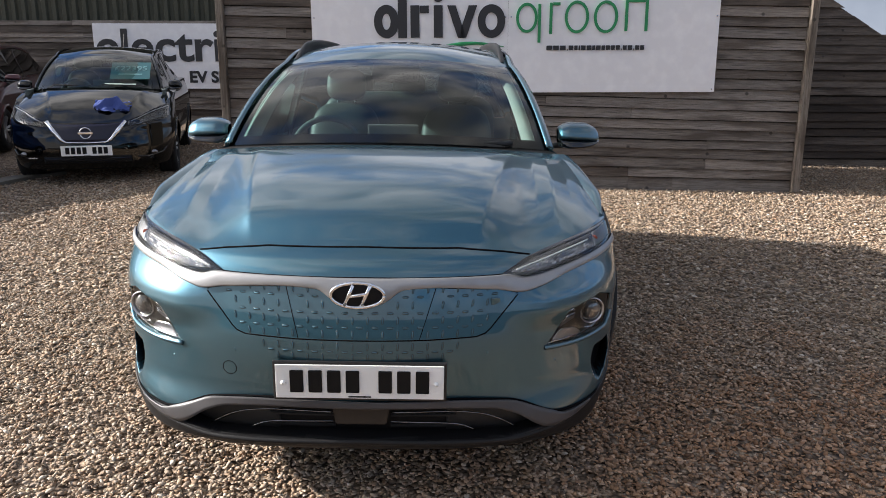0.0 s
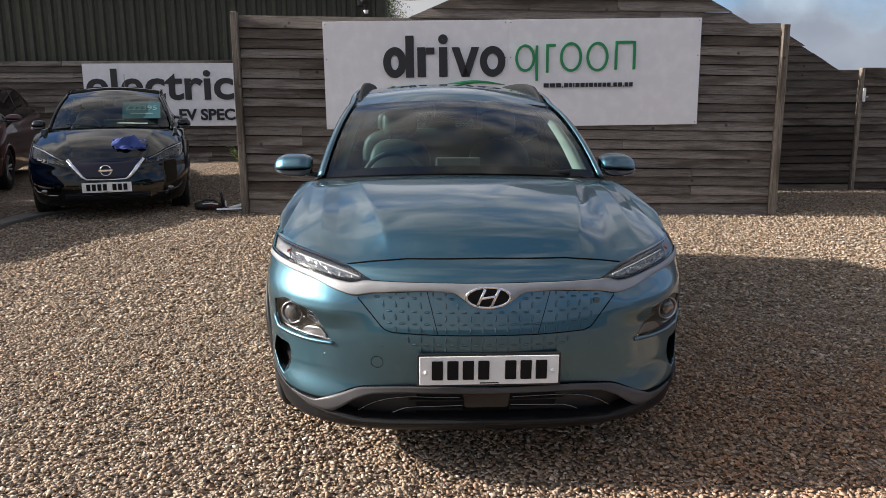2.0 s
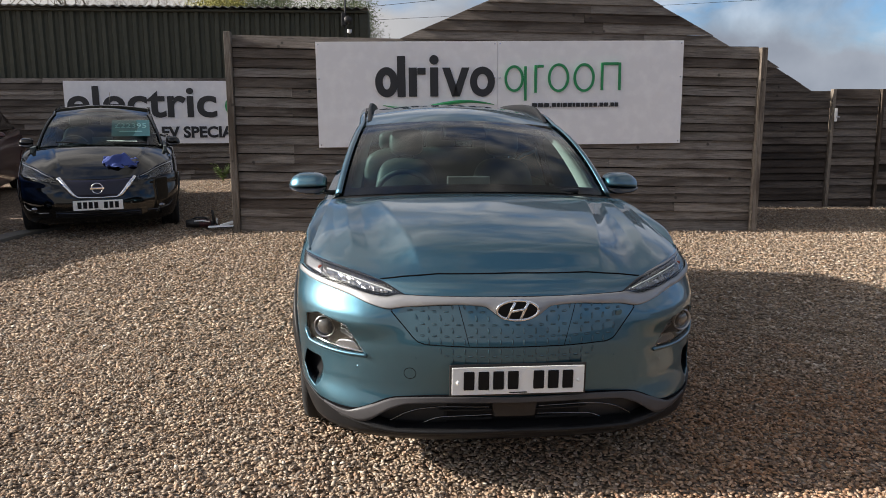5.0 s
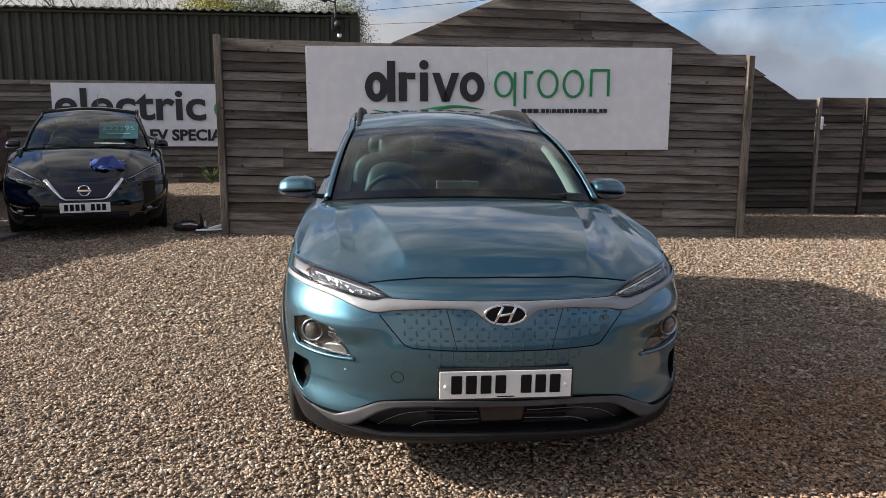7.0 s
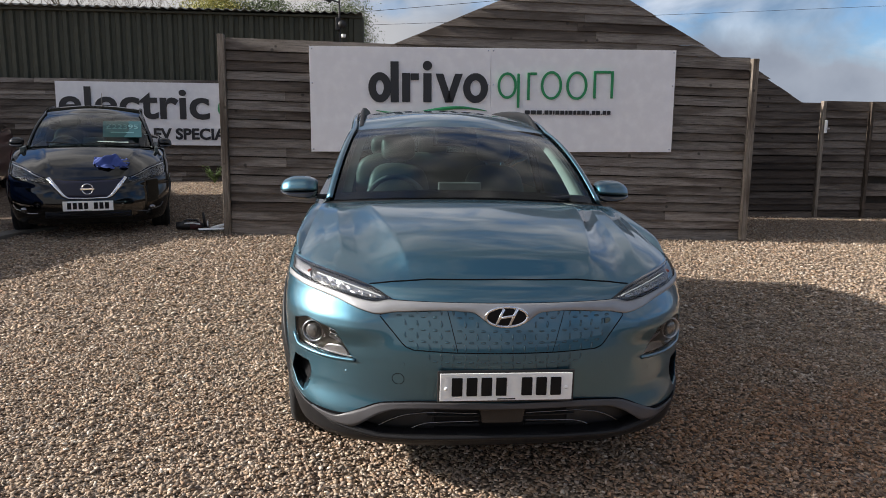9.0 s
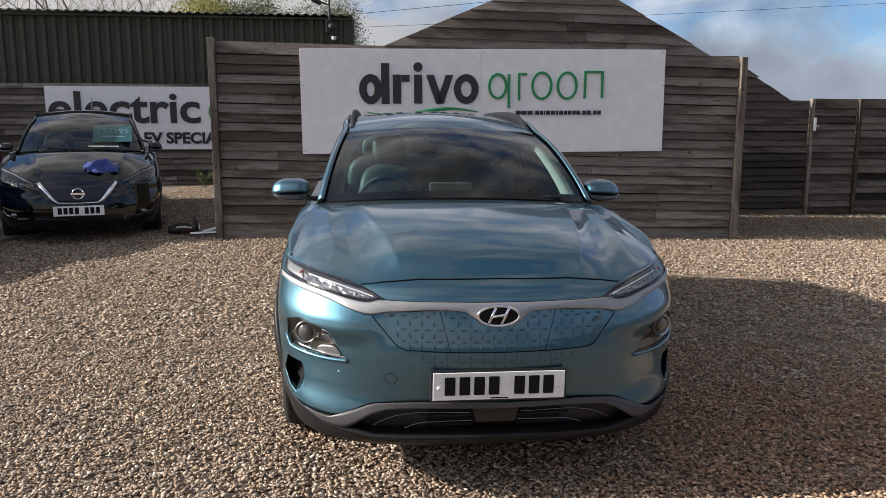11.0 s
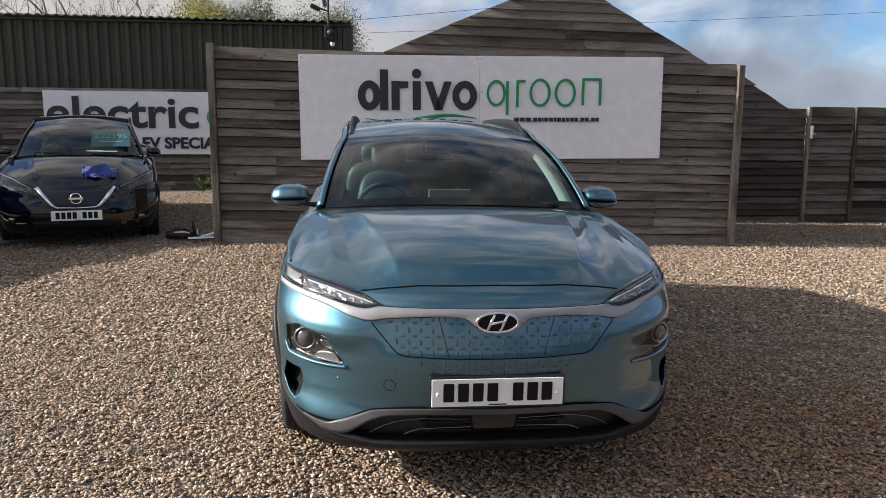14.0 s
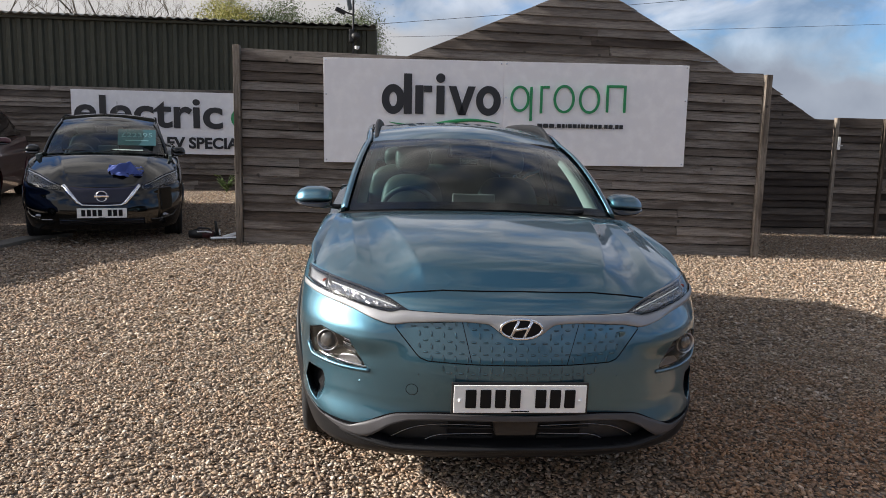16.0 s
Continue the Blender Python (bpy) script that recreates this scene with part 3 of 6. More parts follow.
def shed():
    """The plain shed whose front the board wall is."""
    s = thing("shed_structure", "plain boarded shed behind the gable wall", "shed", pose(*WALL_AT, 0, 0, 0, WALL_TURN), kind="structure")
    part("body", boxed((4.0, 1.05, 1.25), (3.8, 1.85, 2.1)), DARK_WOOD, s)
    bm = bmesh.new()
    ends = [[bm.verts.new((x, y, z)) for x, z in ((2.12, 2.28), (5.88, 2.22), (4.0, 3.26))] for y in (0.12, 1.98)]
    bm.faces.new(ends[0])
    bm.faces.new(ends[1][::-1])
    for i in range(3):
        bm.faces.new((ends[0][i], ends[0][(i + 1) % 3], ends[1][(i + 1) % 3], ends[1][i]))
    bmesh.ops.recalc_face_normals(bm, faces=bm.faces)
    part("roof", bm, DARK_WOOD, s)


shed()


def back_fence():
    rng = random.Random(9)
    fence = thing("fence_side", "dark weathered board fence with two boards missing", "fence", pose(3.0, 10.35, 0.075, 0, 0, 0), kind="structure")
    for x in (3.27, 4.07, 6.0):
        top = 1.89
        part("post", boxed((x, -0.02, top / 2 - 0.06), (0.048, 0.08, top + 0.12), 0.006), POST, fence)
    z = -0.02
    # dark sheet closes the slits and puts shade into the gaps
    part("shade_backing", boxed((4.0, 0.06, 0.93), (11.0, 0.02, 1.74)), DARK_WOOD, fence)
    while z < 2.27:
        h = rng.choice((0.105, 0.112, 0.118, 0.122))
        if 0 < 1.952 - (z + h) < 0.07:
            h = 1.949 - z
        spans = [(-1.5, 3.23), (3.31, 4.03), (4.11, 5.96), (6.04, 9.5)] if z + h < 1.95 else [(-1.5, 2.83 - (z - 1.93) / 0.62)]
        for i, (a, b) in enumerate(spans):
            if i >= 2 and (0.60 < z < 0.71 or 0.25 < z < 0.36):
                continue
            cut = (h + 0.022) / 0.62 if len(spans) == 1 else 0
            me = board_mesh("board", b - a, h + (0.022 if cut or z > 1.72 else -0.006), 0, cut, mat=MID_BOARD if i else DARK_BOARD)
            ob = put("board", me, None, fence)
            ob.matrix_basis = pose(a, rng.uniform(-0.004, 0.004), z + rng.uniform(-0.004, 0.004), rng.uniform(-1.0, 0.5), 0.3 + rng.uniform(-0.15, 0.15), 0)
        z += h
    part("latch", boxed((3.30, -0.075, 1.50), (0.045, 0.02, 0.20), 0.008), PLATE_WHITE, fence, "pale galvanised gate latch")
    part("latch_bolt", boxed((3.33, -0.09, 1.47), (0.05, 0.014, 0.022), 0.003), LAMP_SILVER, fence)


back_fence()


# ---- the barn ----
CLAD_GREEN = plastic("olive_cladding", (0.042, 0.044, 0.029), 0.65, 60.0, dust=0.006)
ROOF_GREY = plastic("fibre_cement", (0.26, 0.27, 0.25), 0.85, 60.0)


def barn():
    b = thing("barn", "dark olive corrugated metal barn with a fibre-cement roof", "barn", pose(-0.92, 15.2, 0.07, 0, 0, 0))
    x0, pitch = -15.0, 0.2
    xs, off = [], []
    x = x0
    while x < 0:
        xs += [x, x + 0.03, x + 0.10, x + 0.13]
        off += [0.0, -0.045, -0.045, 0.0]
        x += pitch
    xs, off = np.array(xs + [0.0]), np.array(off + [0.0])
    zz = np.array([0.2, 2.35, 3.66])
    P = np.zeros((len(xs), 3, 3))
    P[..., 0], P[..., 1], P[..., 2] = xs[:, None], off[:, None], zz[None]
    s = sheet("cladding", P, CLAD_GREEN, b, thick=0.004)
    s.data.polygons.foreach_set("use_smooth", [False] * len(s.data.polygons))
    part("side_wall", boxed((0.02, 4.5, 1.95), (0.04, 9.0, 3.5)), CLAD_GREEN, b)
    part("back_wall", boxed((-7.5, 9.0, 1.95), (15.0, 0.04, 3.5)), CLAD_GREEN, b)
    part("corner_flashing", boxed((-0.02, -0.055, 1.95), (0.12, 0.02, 3.44), 0.004), CLAD_GREEN, b)
    part("gutter", boxed((-7.45, -0.08, 3.66), (15.1, 0.07, 0.05), 0.02), CLAD_GREEN, b, "dark olive gutter")
    u = np.arange(-15.1, 0.12, 0.0244)
    v = np.linspace(0, 9.4, 12)
    U, V = np.meshgrid(u, v, indexing="ij")
    R = np.stack([U, V - 0.2, 3.725 + 0.10 * V + 0.020 * np.sin(U * math.tau / 0.176)], 2)
    sheet("roof", R, ROOF_GREY, b, "grey corrugated fibre-cement roof", thick=0.008)


barn()


def yard_fence():
    rng = random.Random(17)
    f = thing("fence_back", "weathered horizontal board fence along the foot of the barn", "fence", pose(-13.0, 15.02, 0), kind="structure")
    # dark sheet whose colour gives the shade between these boards
    part("shade_backing", boxed((6.0, 0.05, 1.35), (12.2, 0.02, 2.0)), DARK_WOOD, f)
    z = 0.25
    while z < 2.36:
        h = rng.choice((0.10, 0.115, 0.125))
        x = -0.3 - rng.random()
        while x < 12.0:
            ln = rng.choice((1.8, 2.4, 3.0))
            me = board_mesh("board", ln - 0.004, h - 0.006, mat=DARK_BOARD if rng.random() < 0.45 else BOARD)
            ob = put("board", me, None, f)
            ob.matrix_basis = pose(x, rng.uniform(-0.006, 0.004), z + rng.uniform(-0.006, 0.006), rng.uniform(-1.5, 0.5), rng.uniform(-0.25, 0.25), 0)
            x += ln
        z += h


yard_fence()


def wall_behind():
    """An unseen plain wall, added behind the camera to darken the car's reflections."""
    w = thing("wall_behind", "unseen plain dark wall added behind the camera to darken reflections", "wall", pose(0, -9.0, 0), kind="structure")
    part("wall_face", boxed((0, 0, 0.55), (30, 0.12, 1.5)), DARK_BOARD, w)


wall_behind()


def wall_right():
    """An unseen boarded fence, added on the low side to dim the nose's reflections."""
    w = thing("wall_right", "unseen plain dark fence added on the low side to darken reflections", "fence", pose(12.5, 1.0, 0), kind="structure")
    part("wall_face", boxed((0, 0, 0.75), (0.12, 19.6, 2.5)), DARK_BOARD, w)


wall_right()

# ---- cars: shared shell ----
# Places on a car: x across, y back from the nose, z up from the ground.
def brow(c, x, z):
    """The ledge over the main lamps, leaning up to the slim lamps."""
    return c.get("brow", 0.0) * smooth(0.60, 0.69, z) * smooth(0.80, 0.705, z) * smooth(0.42, 0.62, np.abs(x))


def front_y(c, x, z):
    w, n = table(z, c["W"]), table(z, c["N"])
    r = np.clip(np.abs(x) / w, 0, 0.99995)
    return table(z, c["D"]) + c["LF"] * (1 - (1 - r**n) ** (1 / n)) - brow(c, x, z)


def front_grid(c, phi, z):
    """The wrapped nose: phi runs from one side to the other."""
    w, n = table(z, c["W"]), table(z, c["N"])
    k = 2 / n
    s, co = np.sin(phi), np.clip(np.cos(phi), 0, 1)
    x = w * np.sign(s) * np.abs(s) ** k
    y = table(z, c["D"]) + c["LF"] * (1 - co**k) - brow(c, x, z)
    return x, y


def patch(c, name, lo, up, side, mat, parent, label="", off=0.004, nx=40, nz=8, thick=0.003, bulge=0.0):
    """A piece of the nose between two curves over |x|; side 1 or -1, or 0 for one that runs across."""
    a, b = lo[0][0], lo[-1][0]
    x = np.linspace(-b, b, 2 * nx) if side == 0 else side * np.linspace(a, b, nx)
    v = np.linspace(0, 1, nz)
    X = np.repeat(x[:, None], nz, 1)
    Z = lerp(table(np.abs(X), lo), table(np.abs(X), up), v[None])
    Y = front_y(c, X, Z) - off - bulge * (4 * v * (1 - v))[None]
    return sheet(name, np.stack([X, Y, Z], 2), mat, parent, label, thick, face=(0, -1, 0))


def on_nose(c, pts, off=0.003):
    return [(x, float(front_y(c, x, z)) - off, z) for x, z in pts]


def seam(c, name, pts, parent, r=0.0022, off=-0.0012, mat=None):
    """A dark panel gap along the nose."""
    fine = []
    for (ax, az), (bx, bz) in zip(pts, pts[1:]):
        k = max(2, int(math.hypot(bx - ax, bz - az) / 0.02))
        fine += [(ax + (bx - ax) * i / k, az + (bz - az) * i / k) for i in range(k)]
    fine.append(pts[-1])
    return part(name, tubed(on_nose(c, fine, off), r, 6), mat or SEAM, parent)


def blob(name, at, size, mat, parent, label="", e1=0.6, e2=0.6, n=28, shape=None, m=None):
    """A rounded, cushion-like form."""
    u = np.linspace(-math.pi / 2, math.pi / 2, n)[:, None]
    v = np.linspace(-math.pi, math.pi, 2 * n)[None]
    p = lambda a, e: np.sign(a) * np.abs(a) ** e
    X = p(np.cos(u), e1) * p(np.cos(v), e2)
    Y = p(np.cos(u), e1) * p(np.sin(v), e2)
    Z = p(np.sin(u), e1) * np.ones_like(v)
    P = np.stack([X * size[0], Y * size[1], Z * size[2]], 2)
    if shape is not None:
        P = shape(P)
    return sheet(name, P + np.array(at), mat, parent, label, m=m)


def recess(ob, x, z, polys, mat):
    """Gives the faces inside the polygons another material."""
    ob.data.materials.append(mat)
    mid = lambda a: (a[:-1, :-1] + a[1:, :-1] + a[1:, 1:] + a[:-1, 1:]) / 4
    hit = np.zeros(mid(x).shape, bool)
    for p in polys:
        hit |= inside(np.abs(mid(x)), mid(z), p) > 0.004
    ob.data.polygons.foreach_set("material_index", hit.ravel().astype(np.int32))


def wheel(c, at, r, width, spokes, parent, side, rim_mat=None):
    hub = new("wheel")
    hub.parent = parent
    hub.matrix_basis = Matrix.Translation(at)
    h = width / 2
    prof = [(r * 0.66, -h * 0.8), (r * 0.74, -h), (r * 0.93, -h * 0.97), (r * 0.985, -h * 0.8), (r, -h * 0.5), (r * 0.975, -h * 0.46), (r * 0.975, -h * 0.38), (r, -h * 0.34), (r, -h * 0.06), (r * 0.975, -h * 0.03), (r * 0.975, h * 0.03), (r, h * 0.06), (r, h * 0.34), (r * 0.975, h * 0.38), (r * 0.975, h * 0.46), (r, h * 0.5), (r * 0.985, h * 0.8), (r * 0.93, h * 0.97), (r * 0.74, h), (r * 0.66, h * 0.8)]
    tyre = part("tyre", lathe(prof, "x", 56), RUBBER, hub, "black rubber tyre", True)
    rim = part("rim", lathe([(r * 0.67, -h * 0.7), (r * 0.67, h * 0.78), (r * 0.62, h * 0.8), (r * 0.60, h * 0.6), (r * 0.58, -h * 0.2), (r * 0.10, -h * 0.2)], "x", 40) if side > 0 else lathe([(r * 0.67, h * 0.7), (r * 0.67, -h * 0.78), (r * 0.62, -h * 0.8), (r * 0.60, -h * 0.6), (r * 0.58, h * 0.2), (r * 0.10, h * 0.2)], "x", 40), BLACK_PLASTIC, hub, smooth=True)
    for k in range(spokes):
        a = k * math.tau / spokes
        bm = bmesh.new()
        for s in (-1, 1):
            t = a + s * 0.16
            p0 = Vector((side * h * 0.55, math.cos(a + s * 0.35) * r * 0.12, math.sin(a + s * 0.35) * r * 0.12))
            p1 = Vector((side * h * 0.72, math.cos(t) * r * 0.63, math.sin(t) * r * 0.63))
            tube(bm, [p0, lerp(p0, p1, 0.5), p1], [r * 0.07, r * 0.055, r * 0.07], 6)
        part("spoke", bm, rim_mat or ALLOY, hub)
    part("hub_cap", lathe([(0.001, side * h * 0.72), (r * 0.13, side * h * 0.70), (r * 0.16, side * h * 0.4)], "x", 24), rim_mat or ALLOY, hub, smooth=True)
    return hub


def shell(c, car, coat, glass_side=None, dents=None, archmat=None, roof_mat=None, detail=1.0):
    """Body, bonnet, wings, glass, roof, wheels. Returns the parts that details hang from."""
    made = {}
    L, LF, LR = c["L"], c["LF"], c["LR"]
    # nose
    nphi, nz = int(c.get("nose_u", 300) * detail), int(c.get("nose_v", 110) * detail)
    phi = np.linspace(-math.pi / 2, math.pi / 2, nphi)[:, None]
    z = np.full((nphi, nz), 0.5)
    v = np.linspace(0, 1, nz)[None]
    for _ in range(4):
        x, y = front_grid(c, phi, z)
        z = lerp(table(np.abs(x), c["low"]), table(np.abs(x), c["edge"]), v)
    x, y = front_grid(c, phi, z)
    if dents:
        for poly, depth, soft in dents:
            y = y + depth * smooth(0, soft, inside(np.abs(x), z, poly))
    made["nose"] = sheet("front_bumper", np.stack([x, y, z], 2), coat, car, thick=0.0, face=(0, -1, 0))
    if dents:
        recess(made["nose"], x, z, [d[0] for d in dents], INK)
    # bonnet
    nu, nv = int(c.get("fine", 90) * detail), int(50 * detail)
    u = np.linspace(-1, 1, nu)
    xe = c["edge_x"]
    fx = u * xe
    fz = table(np.abs(fx), c["edge"])
    fy = front_y(c, fx, fz)
    bx, by, bz = c["cowl"](u)
    t = np.linspace(0, 1, nv)[None]
    k = by - fy
    s0, s1 = table(np.abs(u), c["rise0"]), c["rise1"]
    def cub(a, b, cc, d):
        return (1 - t) ** 3 * a[:, None] + 3 * t * (1 - t) ** 2 * b[:, None] + 3 * t * t * (1 - t) * cc[:, None] + t**3 * d[:, None]
    Y = cub(fy, fy + 0.25 * k, by - 0.4 * k, by)
    Z = cub(fz, fz + s0 * 0.25 * k, bz - s1 * 0.4 * k, bz)
    X = cub(fx, fx + 0.33 * (bx - fx), bx - 0.33 * (bx - fx), bx)
    Z = Z + c["crease"](X, t)
    made["bonnet"] = sheet("bonnet", np.stack([X, Y, Z], 2), coat, car, face=(0, 0, 1))
    edge = np.stack([X, Y, Z], 2)
    # wings, sides
    ax0, ax1, ar = c["axle0"], c["axle1"], c["arch"]
    for s in (-1, 1):
        E = edge[-1 if s > 0 else 0]
        sh = c["shoulder"](E[:, 1])
        nn = table(sh, c["N"])
        curl = (1 - np.clip(1 - (E[:, 1] - table(sh, c["D"])) / LF, 0, 1) ** nn) ** (1 / nn)
        top = np.stack([s * np.maximum(table(sh, c["W"]) * curl, np.abs(E[:, 0])), E[:, 1], sh], 1)
        w = np.linspace(0, 1, 12)[None, :, None]
        lift = smooth(0.0, 0.35, np.linspace(0, 1, len(E)))[:, None]
        mid = (E + top) / 2 + np.array([s * 0.012, 0, 0.0]) + lift * np.array([s * 0.018, 0, 0.04])
        wing = (1 - w) ** 2 * E[:, None] + 2 * w * (1 - w) * mid[:, None] + w**2 * top[:, None]
        sheet("front_wing", wing, coat, car, face=(0, 0, 1))
        zf = table(np.abs(top[:, 0]), c["edge"]) - 0.006
        nf = table(zf, c["N"])
        reach = (E[:, 1] - table(zf, c["D"])) / LF
        foot = np.stack([s * table(zf, c["W"]) * (1 - np.clip(1 - reach, 0, 1) ** nf) ** (1 / nf), E[:, 1], zf], 1)
        keep = (reach < 1.02) & (reach > 0.0)
        sheet("wing_corner", np.stack([foot[keep], (foot[keep] + top[keep]) / 2, top[keep]], 1) - np.array([s * 0.002, 0, 0]), coat, car, face=(s, 0, 0))
        ny, nzz = int(190 * detail), int(60 * detail)
        yy = np.linspace(0, 1, ny)[:, None]
        zz = np.linspace(0, 1, nzz)[None]
        y_end = L - LR
        ztop = c["shoulder"](lerp(LF + 0.1, y_end, yy))
        Zs = lerp(c["sill"], ztop, zz)
        y0 = LF + table(Zs, c["D"])
        y1 = y_end - table(Zs, c["DR"])
        Ys = lerp(y0, y1, yy)
        Xs = table(Zs, c["W"]) - 0.012 * smooth(0.10, 0.0, np.abs(Zs - 0.60)) * smooth(1.2, 1.5, Ys) * smooth(3.2, 2.9, Ys)
        for ay in (ax0, ax1):
            d = ar - np.hypot(Ys - ay, Zs - c["hub"])
            Xs = Xs - 0.20 * smooth(0.0, 0.012, d)
        made["side%d" % s] = sheet("side_panel", np.stack([s * Xs, Ys, Zs], 2), coat, car, face=(s, 0, 0))
        for ay in (ax0, ax1):
            a = np.linspace(radians(-14), radians(194), 50)[:, None]
            wv = np.linspace(0, 1, 5)[None]
            rr = ar - 0.012 + wv * (c["archw"])
            ya, za = ay + np.cos(a) * rr, c["hub"] + np.sin(a) * rr
            za = np.maximum(za, c["sill"] - 0.02)
            xa = table(za, c["W"]) + 0.012 * (1 - wv * 0.6)
            if ay == ax0:
                lead = ya < LF + table(za, c["D"])
                xa = np.where(lead, xa - 0.35 * np.clip(LF + table(za, c["D"]) - ya, 0, 1) ** 2 / 0.3, xa)
            sheet("arch_trim", np.stack([s * xa, ya, za], 2), archmat or coat, car, thick=0.02)
        for ay in (ax0, ax1):
            wheel(c, (s * c["track"], ay, c["hub"]), c["hub"], 0.215, 5, car, s, c.get("rim"))
    # tail
    phi = np.linspace(-math.pi / 2, math.pi / 2, int(60 * detail))[:, None]
    zt = np.linspace(c["sill"], float(c["shoulder"](np.array(L))), int(40 * detail))[None]
    w, n = table(zt, c["W"]), 2.6
    s_, co = np.sin(phi), np.clip(np.cos(phi), 0, 1)
    xr = w * np.sign(s_) * np.abs(s_) ** (2 / n)
    yr = L - LR + LR * co ** (2 / n) - table(zt, c["DR"]) + 0 * xr
    sheet("rear_panel", np.stack([xr, yr, zt + 0 * xr], 2), coat, car)
    # screen, roof, glass
    u = np.linspace(-1, 1, 41)[:, None]
    t = np.linspace(0, 1, 24)[None]
    (wb, yb0, yb1, zb0, zb1), (wt, yt0, yt1, zt0, zt1) = c["screen"]
    base = np.stack([u[:, 0] * wb, yb0 + (yb1 - yb0) * u[:, 0] ** 2, zb0 + (zb1 - zb0) * u[:, 0] ** 2], 1)
    head = np.stack([u[:, 0] * wt, yt0 + (yt1 - yt0) * u[:, 0] ** 2, zt0 + (zt1 - zt0) * u[:, 0] ** 2], 1)
    S = lerp(base[:, None], head[:, None], t[..., None]) + (np.array([0, -0.25, 1.0]) * 0.045) * (4 * t * (1 - t))[..., None]
    g = sheet("windscreen", S, SCREEN, car, "tinted windscreen", thick=0.0, face=(0, -1, 1))
    g.visible_shadow = False
    made["screen"] = S
    yr_ = np.linspace(0, 1, 30)[None]
    yend = c["roof_end"]
    Yr = lerp(head[:, 1][:, None], yend + 0 * u, yr_)
    wr = table(Yr, c["roof_w"])
    Xr = u * wr
    base_z = table(Yr, c["roof_z"])
    Zr = base_z - (zt0 - zt1) * u**2
    Zr = Zr + (head[:, 2] - Zr[:, 0])[:, None] * (1 - yr_) ** 3
    sheet("roof", np.stack([Xr, Yr, Zr], 2), roof_mat or coat, car, thick=0.0, face=(0, 0, 1))
    sheet("headliner", np.stack([Xr * 0.97, Yr, Zr - 0.03], 2), HEADLINER, car)
    tail_t = np.stack([Xr[:, -1], Yr[:, -1], Zr[:, -1]], 1)
    zsh = float(c["shoulder"](np.array(L)))
    tail_b = np.stack([u[:, 0] * 0.72, L - 0.10 - 0.12 * u[:, 0] ** 2, zsh + 0 * u[:, 0]], 1)
    tt = np.linspace(0, 1, 10)[None, :, None]
    sheet("rear_window", lerp(tail_t[:, None], tail_b[:, None], tt), DARK_GLASS, car, face=(0, 1, 1))
    for s in (-1, 1):
        i = -1 if s > 0 else 0
        up = np.vstack([S[i, :], np.stack([Xr[i], Yr[i], Zr[i]], 1)[1:], lerp(tail_t[i][None], tail_b[i][None], np.linspace(0, 1, 12)[1:, None])])
        yl = np.linspace(S[i, 0, 1], L - 0.3, len(up))
        zl = c["shoulder"](yl)
        low = np.stack([s * (table(zl, c["W"]) - 0.115 - 0.03 * smooth(1.9, 1.3, yl)), yl, zl], 1)
        low[0] = S[i, 0]
        kk = np.linspace(0, 1, 8)[None, :, None]
        surf = lerp(low[:, None], up[:, None], kk)
        gl = sheet("side_window", surf, glass_side or DARK_GLASS, car, face=(s, 0, 0))
        ledge = np.stack([np.stack([s * table(zl, c["W"]), yl, zl], 1), low + np.array([0, 0, 0.012])], 1)
        sheet("waist_rail", ledge, coat, car)
        n1 = S.shape[1]
        out = np.array([s * 0.004, 0, 0.004])
        pts = np.vstack([up[:n1] + out, up[n1 : n1 + 29] + out])
        strip = np.stack([pts + np.array([-s * 0.018, -0.008, 0.010]), pts + np.array([-s * 0.004, -0.006, 0.016]), pts + np.array([s * 0.016, 0.006, 0.004]), pts + np.array([s * 0.013, 0.05, -0.03])], 1)
        sheet("pillar", strip, coat, car, thick=0.004)
        for f in (0.52,):
            j = int(len(up) * f)
            b = [lerp(low[j], up[j], q) - np.array([s * 0.012, 0, 0]) for q in np.linspace(0, 1, 6)]
            part("door_pillar", tubed(b, 0.016, 6), GLOSS_BLACK, car)
    part("underbody", boxed((0, L / 2, 0.30), (1.40, L - 0.7, 0.16), 0.02), BLACK_PLASTIC, car)
    part("engine_bay", boxed((0, 0.66, 0.55), (1.15, 0.55, 0.38), 0.02), BLACK_PLASTIC, car)
    return made


def roof_height(c, u, y):
    """Height of the roof skin at a share u of its half width."""
    wt, yt0, yt1, zt0, zt1 = c["screen"][1]
    fall = (zt0 - zt1) * u**2
    hy = yt0 + (yt1 - yt0) * u**2
    q = np.clip((y - hy) / (c["roof_end"] - hy), 0, 1)
    return table(y, c["roof_z"]) - fall + (zt0 - table(hy, c["roof_z"])) * (1 - q) ** 3


